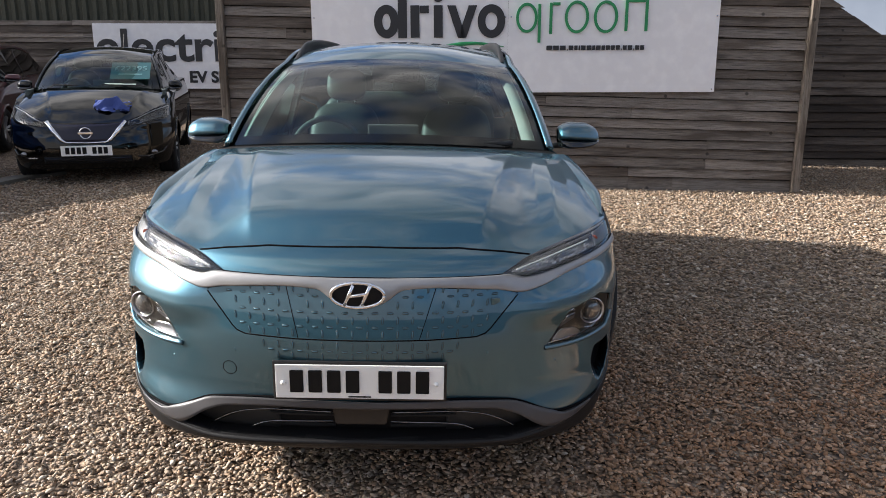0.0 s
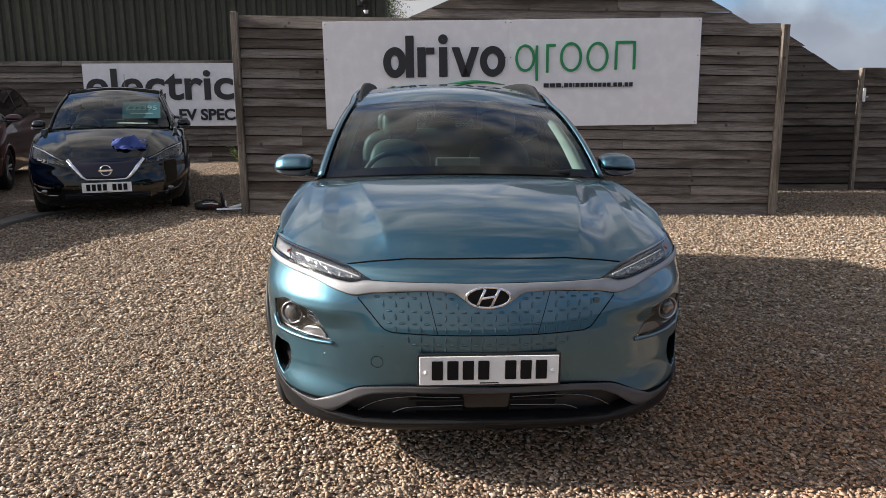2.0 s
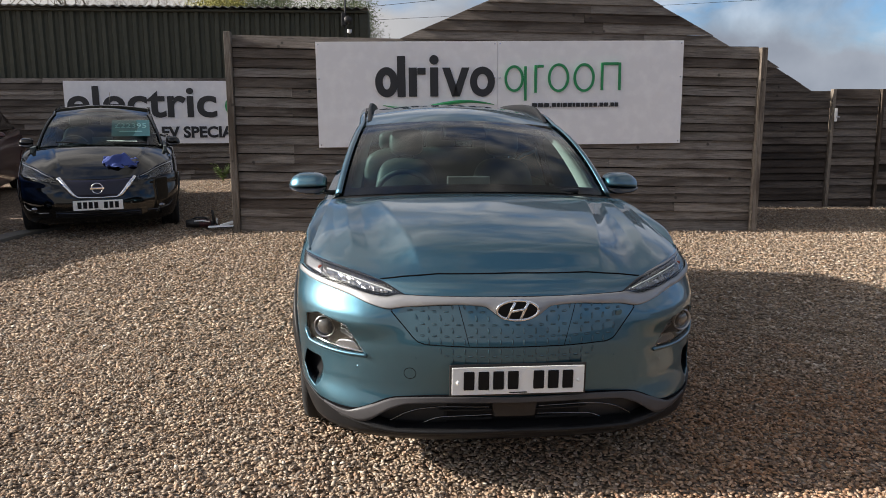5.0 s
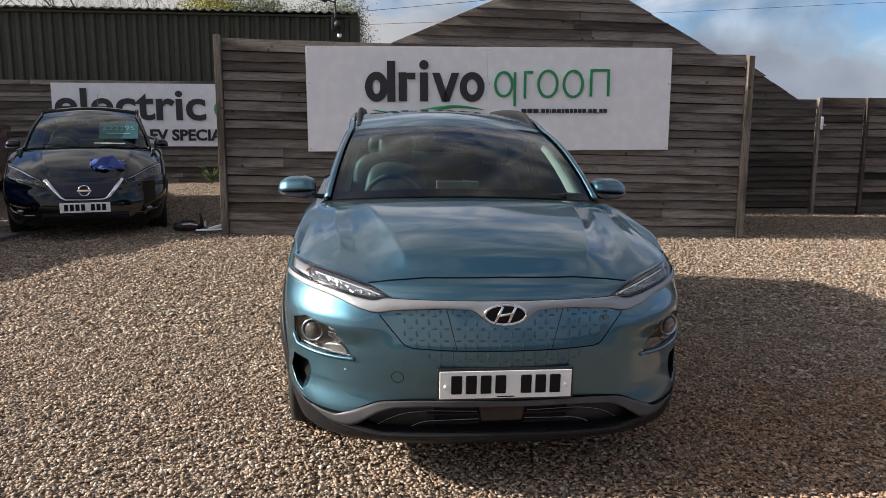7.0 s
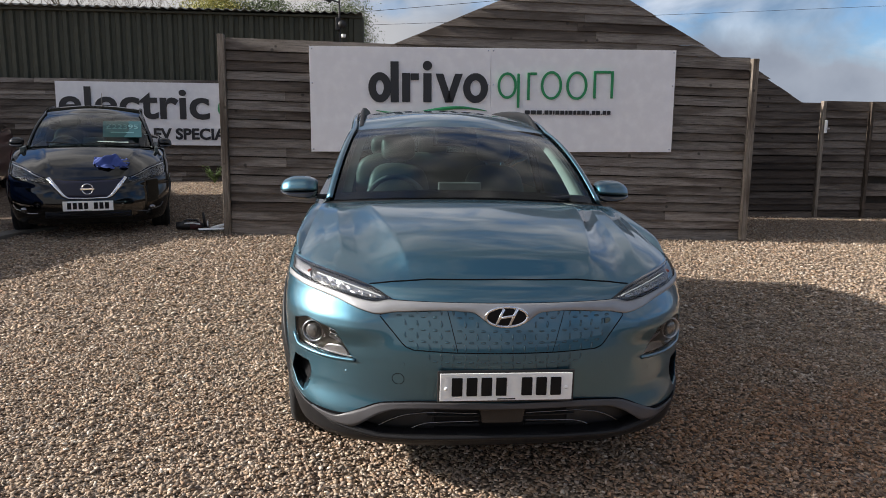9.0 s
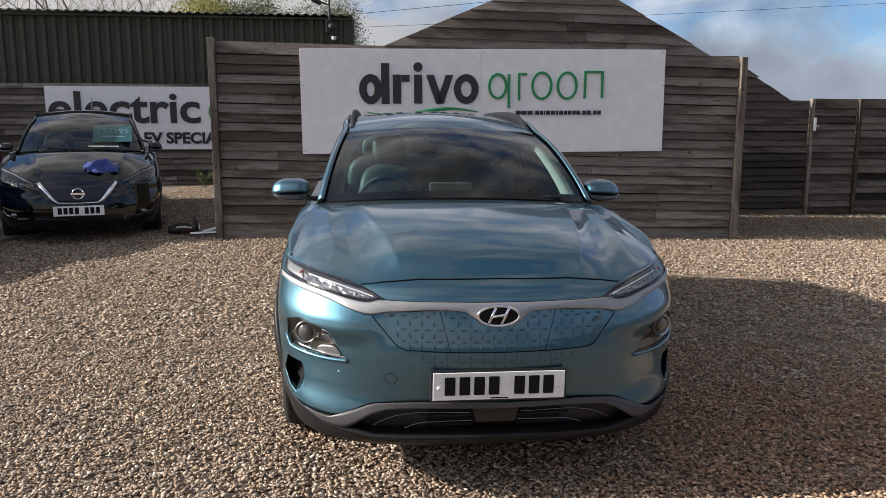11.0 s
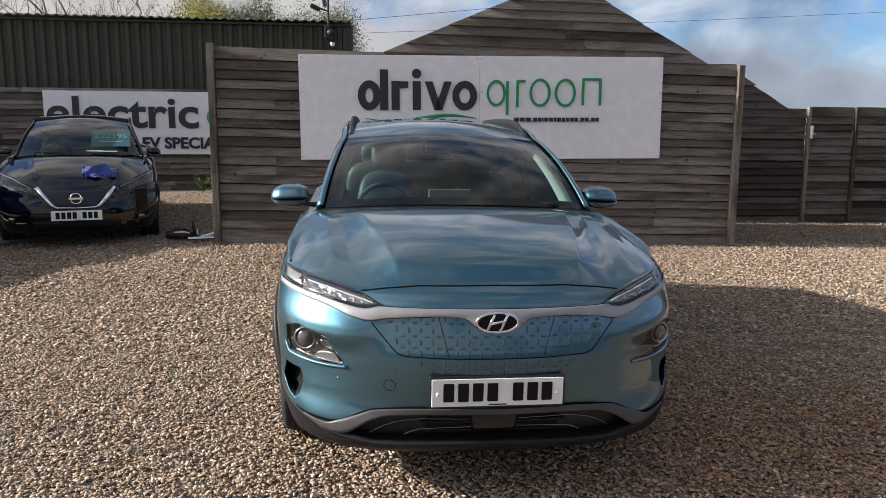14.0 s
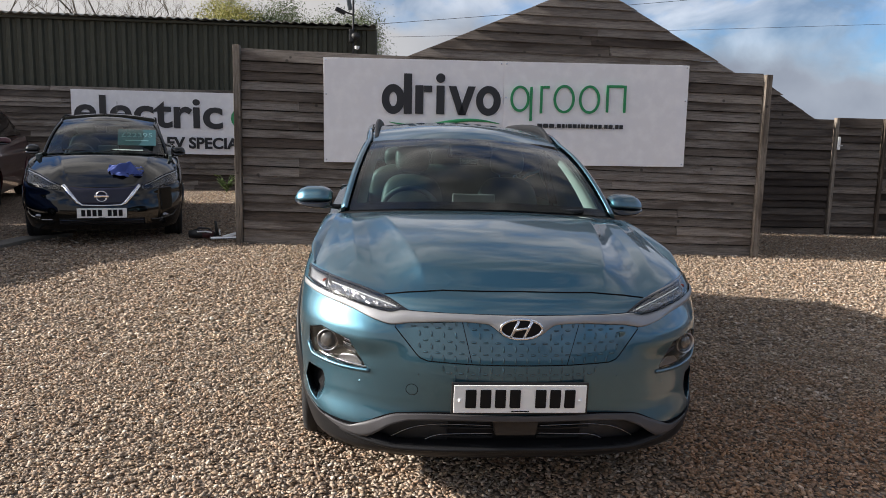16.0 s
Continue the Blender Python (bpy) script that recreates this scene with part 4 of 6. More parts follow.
def plate(c, car, z, y, groups, w=0.52, h=0.111, holder=0.012, tilt=0.0):
    p = part("number_plate", boxed((0, 0, 0), (w, 0.006, h), 0.002), PLATE_WHITE, car, "white number plate with black bars")
    p.matrix_basis = pose(0, y, z, tilt)
    part("plate_holder", boxed((0, 0.008, 0), (w + 2 * holder, 0.012, h + 2 * holder), 0.004), BLACK_PLASTIC, p)
    pitch = 0.0575 * w / 0.52
    total = sum(groups) * pitch + pitch * 0.75
    x = -total / 2 + pitch / 2
    for gi, gcount in enumerate(groups):
        for _ in range(gcount):
            part("bar", boxed((x, -0.0045, 0.002), (pitch * 0.72, 0.003, h * 0.66), 0.004), INK, p)
            x += pitch
        x += pitch * 0.75
    for s in (-1, 1):
        part("screw_cap", lathe([(0.001, -0.010), (0.006, -0.009), (0.008, -0.003)], "y", 16), PLATE_WHITE, p, smooth=True, m=Matrix.Translation((s * w * 0.455, 0, -0.004)))
    part("maker_bar", boxed((0, -0.004, -h * 0.44), (0.07, 0.002, 0.004)), INK, p)
    return p


def wing_mirror(car, at, s, coat, w=0.106):
    """A squared-off cap in body colour over a gloss black foot, on a short arm."""
    u = np.linspace(0, 1, 30)[:, None]
    a = np.linspace(-math.pi, math.pi, 33)[None]
    p = lambda v, e: np.sign(v) * np.abs(v) ** e
    def body(name, top, low, shrink, mat, parent, label=""):
        zt, zl, d = table(u, top), table(u, low), table(u, [(0, 0.03), (0.06, 0.058), (0.3, 0.078), (0.7, 0.072), (0.93, 0.046), (1, 0.012)]) * shrink
        X = s * w * (2 * u - 1) + 0 * a
        Z = (zt + zl) / 2 + (zt - zl) / 2 * p(np.sin(a), 0.7)
        Y = d * p(np.cos(a), 0.7) + 0.6 * Z + 0.03 * u**2
        return sheet(name, np.stack([X, Y, Z], 2) + np.array(at), mat, parent, label)
    m = body("wing_mirror", [(0, 0.030), (0.08, 0.046), (0.35, 0.060), (0.65, 0.058), (0.86, 0.042), (0.95, 0.022), (1, -0.004)], [(0, -0.018), (0.5, -0.024), (0.9, -0.028), (1, -0.016)], 1.0, coat, car)
    body("mirror_base", [(0, -0.012), (0.5, -0.018), (0.9, -0.022), (1, -0.020)], [(0, -0.050), (0.3, -0.062), (0.6, -0.058), (0.85, -0.046), (1, -0.028)], 0.93, GLOSS_BLACK, m, "gloss black mirror foot")
    part("mirror_arm", tubed([(at[0] - s * w * 0.5, at[1] + 0.0, at[2] - 0.046), (at[0] - s * (w + 0.02), at[1] + 0.0, at[2] - 0.054), (at[0] - s * (w + 0.09), at[1] + 0.02, at[2] - 0.062)], [0.016, 0.014, 0.022], 10), BLACK_PLASTIC, m, smooth=True)
    part("mirror_glass", boxed((at[0], at[1] + 0.066, at[2]), (w * 1.5, 0.006, 0.075), 0.015), MIRROR, m)
    return m


def cabin(car, base_y, seat_z, wheel_side=-1, z_dash=0.98, dash_y=1.35):
    """Front seats, rear bench, dash and steering wheel."""
    for s in (-1, 1):
        x = s * 0.325
        seat = blob("seat", (x, base_y, seat_z), (0.25, 0.26, 0.09), SEAT, car, "pale leather seat", 0.5, 0.5, 14)
        lean = Matrix.Rotation(radians(-18), 4, "X")
        blob("backrest", (0, 0, 0), (0.21, 0.075, 0.33), SEAT, seat, "", 0.55, 0.6, 16, m=Matrix.Translation((x, base_y + 0.30, seat_z + 0.34)) @ lean)
        blob("headrest", (0, 0, 0), (0.115, 0.05, 0.09), SEAT, seat, "", 0.6, 0.7, 14, m=Matrix.Translation((x, base_y + 0.42, seat_z + 0.76)) @ lean)
        for k in (-1, 1):
            part("headrest_post", tubed([(x + k * 0.05, base_y + 0.40, seat_z + 0.62), (x + k * 0.05, base_y + 0.42, seat_z + 0.72)], 0.006), CHROME, seat)
    bench = blob("rear_bench", (0, base_y + 1.05, seat_z + 0.02), (0.62, 0.26, 0.1), SEAT, car, "", 0.4, 0.4, 14)
    blob("bench_back", (0, base_y + 1.36, seat_z + 0.36), (0.62, 0.08, 0.32), SEAT, bench, "", 0.4, 0.5, 14)
    for x in (-0.38, 0, 0.38):
        blob("headrest", (x, base_y + 1.44, seat_z + 0.72), (0.12, 0.05, 0.08), SEAT, bench, "", 0.6, 0.7, 12)
    dash = part("dashboard", boxed((0, dash_y, z_dash - 0.16), (1.36, 0.5, 0.26), 0.06), DASH, car, "dark dashboard", True)
    blob("binnacle", (wheel_side * 0.36, dash_y + 0.16, z_dash + 0.0), (0.19, 0.1, 0.05), DASH, dash, "", 0.7, 0.7, 12)
    part("screen", boxed((0.0, dash_y + 0.22, z_dash + 0.075), (0.25, 0.02, 0.14), 0.008), WHEEL_GREY, dash)
    ring = lathe([(0.182 + 0.016 * math.cos(a), 0.016 * math.sin(a)) for a in np.linspace(0, math.tau, 13)], "y", 40)
    wheel_ob = part("steering_wheel", ring, WHEEL_GREY, car, "grey leather steering wheel", True, Matrix.Translation((wheel_side * 0.36, dash_y + 0.42, z_dash - 0.02)) @ Matrix.Rotation(radians(-24), 4, "X"))
    blob("airbag", (0, 0.02, -0.01), (0.08, 0.03, 0.06), DASH, wheel_ob, "", 0.6, 0.6, 12)
    for a in (0.15, math.pi - 0.15, -math.pi / 2):
        part("wheel_spoke", tubed([(0.05 * math.cos(a), 0.02, 0.05 * math.sin(a)), (0.18 * math.cos(a), 0, 0.18 * math.sin(a))], 0.014), LAMP_SILVER, wheel_ob)
    part("floor", boxed((0, base_y + 0.4, 0.36), (1.44, 2.6, 0.04)), DASH, car)
    part("door_lining", boxed((-0.76, base_y + 0.3, 0.74), (0.04, 2.2, 0.56), 0.01), SEAT, car)
    part("door_lining", boxed((0.76, base_y + 0.3, 0.74), (0.04, 2.2, 0.56), 0.01), SEAT, car)
    part("bulkhead", boxed((0, 1.16, 0.66), (1.40, 0.05, 0.58), 0.01), BLACK_PLASTIC, car)


# ---- the teal crossover ----
def scoop(q):
    """A hollow with a sharp edge at 0 that runs out softly at 1."""
    return q * (1 - q) ** 2


KONA = dict(
    nose_u=520, nose_v=200,
    L=4.18, LF=0.60, LR=0.45, sill=0.24, hub=0.335, axle0=0.86, axle1=3.46, arch=0.385, archw=0.075, track=0.785,
    W=[(0.15, 0.80), (0.25, 0.84), (0.40, 0.885), (0.60, 0.90), (0.80, 0.893), (0.95, 0.862), (1.1, 0.80)],
    D=[(0.15, 0.17), (0.20, 0.10), (0.235, 0.035), (0.26, 0.016), (0.32, 0.010), (0.40, 0.016), (0.46, 0.010), (0.55, 0.0), (0.60, 0.003), (0.65, 0.012), (0.75, 0.036), (0.80, 0.052), (0.84, 0.080), (0.87, 0.12), (0.92, 0.21)],
    N=[(0.15, 3.1), (0.33, 2.85), (0.45, 2.42), (0.56, 2.2), (0.95, 2.2)],
    DR=[(0.24, 0.10), (0.5, 0.0), (0.8, 0.06), (1.1, 0.22)],
    low=[(0, 0.40), (0.28, 0.403), (0.47, 0.39), (0.66, 0.325), (0.76, 0.33), (0.83, 0.35), (0.90, 0.40)],
    edge=[(0, 0.877), (0.3, 0.873), (0.44, 0.860), (0.53, 0.847), (0.68, 0.877), (0.80, 0.893), (0.90, 0.90)],
    edge_x=0.835, fine=240, brow=0.03,
    rise0=[(0, 0.62), (0.6, 0.60), (0.8, 0.5), (1.0, 0.30)], rise1=0.10,
    cowl=lambda u: (u * 0.775, 1.13 + 0.13 * u**2, 1.075 - 0.045 * u**2),
    crease=lambda X, t: 0.030 * np.exp(-np.clip(np.abs(X) - 0.36 - 0.20 * t, 0, 1) / 0.11) * smooth(0.0, 0.16, t) * smooth(1.0, 0.8, t) + 0.010 * np.clip(1 - np.abs(np.abs(X) - 0.64 - 0.06 * t) / 0.07, 0, 1) * smooth(0.10, 0.4, t) * smooth(1.0, 0.7, t) - 0.085 * scoop(np.clip((np.abs(X) - 0.36 - 0.20 * t) / (0.46 - 0.24 * t), 0, 1)) * (1 - 0.6 * t) * smooth(0.0, 0.14, t) * smooth(1.0, 0.55, t),
    shoulder=lambda y: table(y, [(0.4, 0.885), (0.9, 0.94), (1.3, 0.962), (2.2, 0.93), (3.3, 0.945), (4.18, 0.97)]),
    screen=((0.735, 1.14, 1.28, 1.085, 1.045), (0.6135, 1.895, 2.036, 1.436, 1.396)),
    roof_w=[(1.88, 0.615), (2.1, 0.610), (2.4, 0.606), (3.2, 0.58), (3.9, 0.525)],
    roof_z=[(1.89, 1.434), (1.98, 1.473), (2.3, 1.52), (2.7, 1.532), (3.3, 1.515), (3.9, 1.465)], roof_end=3.85,
)
FOG = [(0.588, 0.551), (0.68, 0.551), (0.82, 0.562), (0.838, 0.60), (0.838, 0.67), (0.785, 0.693), (0.668, 0.668), (0.63, 0.61)]
INTAKE = [(0.802, 0.374), (0.790, 0.385), (0.780, 0.400), (0.772, 0.420), (0.767, 0.440), (0.766, 0.465), (0.770, 0.486), (0.778, 0.504), (0.84, 0.509), (0.855, 0.44), (0.83, 0.393)]
MOUTH = [(0.0, 0.385), (0.26, 0.388), (0.425, 0.383), (0.49, 0.365), (0.605, 0.297), (0.47, 0.268), (0.0, 0.272), (-0.1, 0.33)]


def kona():
    c = KONA
    at = (-0.262, 2.14)
    car = thing("car", "teal blue metallic electric crossover with a closed dimpled grille", "car", pose(*at, 0.0, 1.5, 0.7, 0))
    shell(c, car, TEAL, SCREEN, [(FOG, 0.032, 0.008), (INTAKE, 0.10, 0.008)], CLADDING)
    # lower cladding with the mouth
    phi = np.linspace(-math.pi / 2, math.pi / 2, 260)[:, None]
    v = np.linspace(0, 1, 60)[None]
    z = np.full((260, 60), 0.3)
    for _ in range(4):
        x, y = front_grid(c, phi, z)
        z = lerp(table(np.abs(x), [(0, 0.184), (0.5, 0.184), (0.75, 0.196), (0.88, 0.24)]), table(np.abs(x), [(0, 0.408), (0.28, 0.412), (0.47, 0.40), (0.66, 0.334), (0.76, 0.342), (0.83, 0.372), (0.90, 0.42)]), v)
    x, y = front_grid(c, phi, z)
    y = y - 0.012 + 0.085 * smooth(0, 0.014, inside(np.abs(x), z, MOUTH)) + 0.02 * smooth(0.94, 1.0, v)
    clad = sheet("lower_bumper", np.stack([x, y, z], 2), CLADDING, car, "dark grey plastic lower bumper")
    recess(clad, x, z, [MOUTH], INK)
    skl = [(0.0, 0.386), (0.26, 0.388), (0.42, 0.380), (0.49, 0.358), (0.615, 0.292), (0.67, 0.300), (0.76, 0.334)]
    sku = [(0.0, 0.408), (0.28, 0.412), (0.47, 0.401), (0.56, 0.370), (0.62, 0.346), (0.67, 0.328), (0.76, 0.340)]
    patch(c, "skid_trim", skl, sku, 0, SKID, clad, "satin grey trim above the lower grille", off=0.016, nx=70, nz=5, thick=0.006)
    lip = [(x_, float(table(abs(x_), [(0.0, 0.267), (0.47, 0.263), (0.60, 0.281), (0.70, 0.303)]))) for x_ in np.linspace(-0.70, 0.70, 60)]
    part("lip_trim", tubed(on_nose(c, lip, 0.008), [0.004] + [0.010] * 58 + [0.004], 8), CLADDING, clad, "dark grey lower lip", True)
    lo = [(0.0, 0.275), (0.47, 0.272), (0.565, 0.30)]
    up = [(0.0, 0.383), (0.42, 0.38), (0.49, 0.36), (0.565, 0.31)]
    patch(c, "lower_grille", lo, up, 0, INK, clad, "deep black lower grille", off=-0.062, nx=40)
    for s in (-1, 1):
        patch(c, "duct_panel", [(0.27, 0.276), (0.47, 0.276), (0.56, 0.302)], [(0.27, 0.381), (0.42, 0.378), (0.49, 0.358), (0.56, 0.31)], s, BLACK_PLASTIC, clad, "", off=-0.056, nx=20)
    for s in (-1, 1):
        for pts in ([(0.095, 0.351), (0.285, 0.354), (0.377, 0.344), (0.435, 0.325), (0.508, 0.280)], [(0.09, 0.320), (0.286, 0.313), (0.33, 0.303), (0.365, 0.285)]):
            fine = [(s * float(a), float(table(a, pts))) for a in np.linspace(pts[0][0], pts[-1][0], 24)]
            part("grille_bar", tubed(on_nose(c, fine, -0.034), 0.0026, 8), DARK_CHROME, clad, smooth=True)
        for zz in (0.372, 0.335, 0.298):
            fine = [(s * a, zz) for a in np.linspace(0.09, 0.30, 8)]
            part("grille_slat", tubed(on_nose(c, fine, -0.05), 0.006, 6), BLACK_PLASTIC, clad)
    for k in range(3):
        part("vent_slot", boxed((0.505 + 0.022 * k, float(front_y(c, 0.52, 0.325)) + 0.058, 0.332 - 0.006 * k), (0.012, 0.01, 0.014), 0.003), INK, clad)
    bm = bmesh.new()
    q = [(-0.098, 0.392), (0.092, 0.392), (0.078, 0.315), (-0.084, 0.315)]
    f = bm.faces.new([bm.verts.new((a, 0.0, b)) for a, b in q])
    r = bmesh.ops.extrude_face_region(bm, geom=[f])
    bmesh.ops.translate(bm, verts=[w for w in r["geom"] if isinstance(w, bmesh.types.BMVert)], vec=(0, 0.05, 0))
    bmesh.ops.recalc_face_normals(bm, faces=bm.faces)
    bmesh.ops.bevel(bm, geom=list(bm.edges), offset=0.004, segments=2, affect="EDGES")
    part("radar_cover", bm, RADAR, clad, "", False, Matrix.Translation((0, 0.03, 0)))
    # satin trim
    lo = [(0, 0.714), (0.03, 0.717), (0.07, 0.729), (0.135, 0.769), (0.22, 0.774), (0.42, 0.760), (0.50, 0.747), (0.56, 0.757), (0.66, 0.786), (0.82, 0.815), (0.868, 0.825)]
    up = [(0, 0.800), (0.34, 0.799), (0.42, 0.799), (0.45, 0.800), (0.51, 0.788), (0.67, 0.810), (0.82, 0.832), (0.868, 0.840)]
    patch(c, "nose_trim", lo, up, 0, SILVER_TRIM, car, "satin silver nose trim", off=0.007, nx=110, nz=10, thick=0.012, bulge=0.003)
    for edge_line in (lo, up):
        seam(c, "trim_gap", [(x_, float(table(abs(x_), edge_line))) for x_ in np.linspace(-0.866, 0.866, 90)], car, 0.0036, 0.002)
    # slim upper lamps
    for s in (-1, 1):
        lo = [(0.44, 0.803), (0.51, 0.790), (0.67, 0.813), (0.815, 0.835), (0.858, 0.848)]
        up = [(0.44, 0.804), (0.53, 0.845), (0.68, 0.874), (0.82, 0.888), (0.858, 0.890)]
        h = patch(c, "headlamp", lo, up, s, GLOSS_BLACK, car, "slim clear headlamp", off=0.004, nx=40)
        inner_lo = [(0.47, 0.806), (0.52, 0.802), (0.67, 0.824), (0.84, 0.848)]
        inner_up = [(0.47, 0.810), (0.54, 0.836), (0.68, 0.864), (0.84, 0.880)]
        patch(c, "reflector", inner_lo, inner_up, s, LAMP_SMOKE, h, "", off=0.008, nx=30)
        top = [(s * a, lerp(float(table(a, inner_lo)), float(table(a, inner_up)), 0.70)) for a in np.linspace(0.485, 0.745, 14)]
        part("light_guide", tubed(on_nose(c, top, 0.012), 0.0028, 6), LAMP_WHITE, h)
        # row of cut-crystal light blocks below the guide
        rng = random.Random(5)
        bm = bmesh.new()
        cols, rows = 34, 4
        grid = []
        for i in range(cols):
            a = 0.500 + 0.262 * i / (cols - 1) + rng.uniform(-0.002, 0.002)
            f0, f1 = float(table(a, inner_lo)) + 0.003, lerp(float(table(a, inner_lo)), float(table(a, inner_up)), 0.62)
            line = on_nose(c, [(s * a, lerp(f0, f1, j / (rows - 1))) for j in range(rows)], 0.0)
            grid.append([bm.verts.new((q[0], q[1] - (0.010 + rng.uniform(0, 0.008) + 0.003 * (i % 2)), q[2])) for q in line])
        for i in range(cols - 1):
            for j in range(rows - 1):
                bm.faces.new([grid[i][j], grid[i + 1][j], grid[i + 1][j + 1]])
                bm.faces.new([grid[i][j], grid[i + 1][j + 1], grid[i][j + 1]])
        bmesh.ops.recalc_face_normals(bm, faces=bm.faces)
        part("crystal_strip", bm, LAMP_CRYSTAL, h, "faceted clear light strip")
        patch(c, "outer_reflector", [(0.768, 0.838), (0.846, 0.852)], [(0.768, 0.874), (0.846, 0.884)], s, LAMP_SILVER, h, "", off=0.011, nx=10)
        blob("indicator_bulb", (s * 0.775, float(front_y(c, 0.775, 0.86)) - 0.010, 0.858), (0.012, 0.005, 0.009), AMBER, h, "amber bulb", 0.8, 0.8, 10)
        g = patch(c, "lens", lo, up, s, LENS, h, "", off=0.018, nx=40, thick=0)
        g.visible_shadow = False
        # main lamp pods
        lo = [(0.592, 0.556), (0.68, 0.557), (0.815, 0.568), (0.834, 0.60)]
        up = [(0.592, 0.560), (0.625, 0.605), (0.668, 0.662), (0.785, 0.687), (0.834, 0.668)]
        pod = patch(c, "lamp_pod", lo, up, s, BRONZE_LAMP, car, "main headlamp in a dark recess", off=-0.028, nx=30, nz=14)
        yy = float(front_y(c, 0.757, 0.638))
        aim = Matrix.Translation((s * 0.757, yy + 0.006, 0.637)) @ Matrix.Rotation(s * radians(18), 4, "Z")
        low = Matrix.Translation((s * 0.748, yy + 0.016, 0.607)) @ Matrix.Rotation(s * radians(18), 4, "Z")
        part("lamp_ring", lathe([(0.043, 0.018), (0.0455, -0.004), (0.042, -0.006), (0.0395, 0.004)], "y", 40), LAMP_SILVER, pod, "chrome lamp ring", True, aim)
        part("projector_lens", lathe([(0.001, -0.010), (0.02, -0.008), (0.033, -0.001), (0.040, 0.010)], "y", 32), DARK_LENS, pod, "", True, aim)
        part("lower_ring", lathe([(0.034, 0.014), (0.036, -0.002), (0.033, -0.004), (0.030, 0.004)], "y", 40), LAMP_SILVER, pod, "", True, low)
        ref = [(0.640, 0.606), (0.690, 0.628)], [(0.640, 0.620), (0.690, 0.646)]
        patch(c, "reflector", ref[0], ref[1], s, LAMP_SILVER, pod, "", off=-0.016, nx=14)
        patch(c, "tip_reflector", [(0.612, 0.562), (0.715, 0.566)], [(0.612, 0.572), (0.645, 0.600), (0.690, 0.596), (0.715, 0.574)], s, LAMP_SILVER, pod, "", off=-0.012, nx=14)
        patch(c, "chrome_edge", [(0.596, 0.558), (0.68, 0.559), (0.80, 0.568)], [(0.596, 0.566), (0.68, 0.569), (0.80, 0.580)], s, CHROME, pod, "chrome lower edge", off=-0.006, nx=24, nz=4)
        for k in range(2):
            patch(c, "small_reflector", [(0.655, 0.634 + 0.017 * k), (0.688, 0.641 + 0.017 * k)], [(0.655, 0.643 + 0.017 * k), (0.688, 0.650 + 0.017 * k)], s, CHROME, pod, "", off=-0.010, nx=6, nz=4)
        rim = [(0.586, 0.552), (0.68, 0.549), (0.82, 0.558), (0.842, 0.60)]
        fine = [(s * float(a), float(table(a, rim))) for a in np.linspace(0.586, 0.842, 30)]
        part("lamp_trim", tubed(on_nose(c, fine, 0.003), 0.008, 8), TEAL, pod, "", True)
        g = patch(c, "lens", lo, up, s, LENS, pod, "", off=0.0, nx=30, thick=0)
        g.visible_shadow = False
    # closed grille: gaps and dimples
    gl = [(-0.13, 0.770), (-0.22, 0.772), (-0.42, 0.758), (-0.474, 0.752), (-0.486, 0.746), (-0.488, 0.736), (-0.404, 0.640), (-0.388, 0.626), (-0.36, 0.617), (-0.2, 0.613), (0, 0.612)]
    panel = seam(c, "charge_flap_gap", gl + [(-a, b) for a, b in gl[-2::-1]], car, 0.0026)
    seam(c, "panel_gap", [(-0.230, 0.771), (-0.190, 0.613)], panel, 0.0020)
    seam(c, "panel_gap", [(0.232, 0.771), (0.182, 0.613)], panel, 0.0020)
    seam(c, "panel_gap", [(-0.53, 0.847), (-0.44, 0.860), (-0.3, 0.873), (0, 0.877), (0.3, 0.873), (0.44, 0.860), (0.53, 0.847)], panel, 0.0038)
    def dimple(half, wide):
        """A shallow pressed slot: a raised dark ring paints its shade round a soft pad."""
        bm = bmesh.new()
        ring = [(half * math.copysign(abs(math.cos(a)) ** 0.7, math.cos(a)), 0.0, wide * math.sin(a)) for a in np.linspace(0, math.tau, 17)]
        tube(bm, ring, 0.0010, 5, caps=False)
        shade_faces = len(bm.faces)
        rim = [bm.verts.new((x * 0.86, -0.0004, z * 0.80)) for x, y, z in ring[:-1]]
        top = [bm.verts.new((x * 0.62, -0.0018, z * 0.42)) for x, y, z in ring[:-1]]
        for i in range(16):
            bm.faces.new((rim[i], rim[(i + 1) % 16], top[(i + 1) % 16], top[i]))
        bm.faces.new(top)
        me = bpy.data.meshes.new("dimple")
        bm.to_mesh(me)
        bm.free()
        me.materials.append(TEAL_SLOT_SHADE)
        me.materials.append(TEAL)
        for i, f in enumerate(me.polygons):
            f.material_index, f.use_smooth = int(i >= shade_faces), True
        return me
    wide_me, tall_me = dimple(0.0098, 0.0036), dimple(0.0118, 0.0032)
    outline = [(-0.470, 0.772), (-0.384, 0.616), (0.384, 0.616), (0.470, 0.772)]
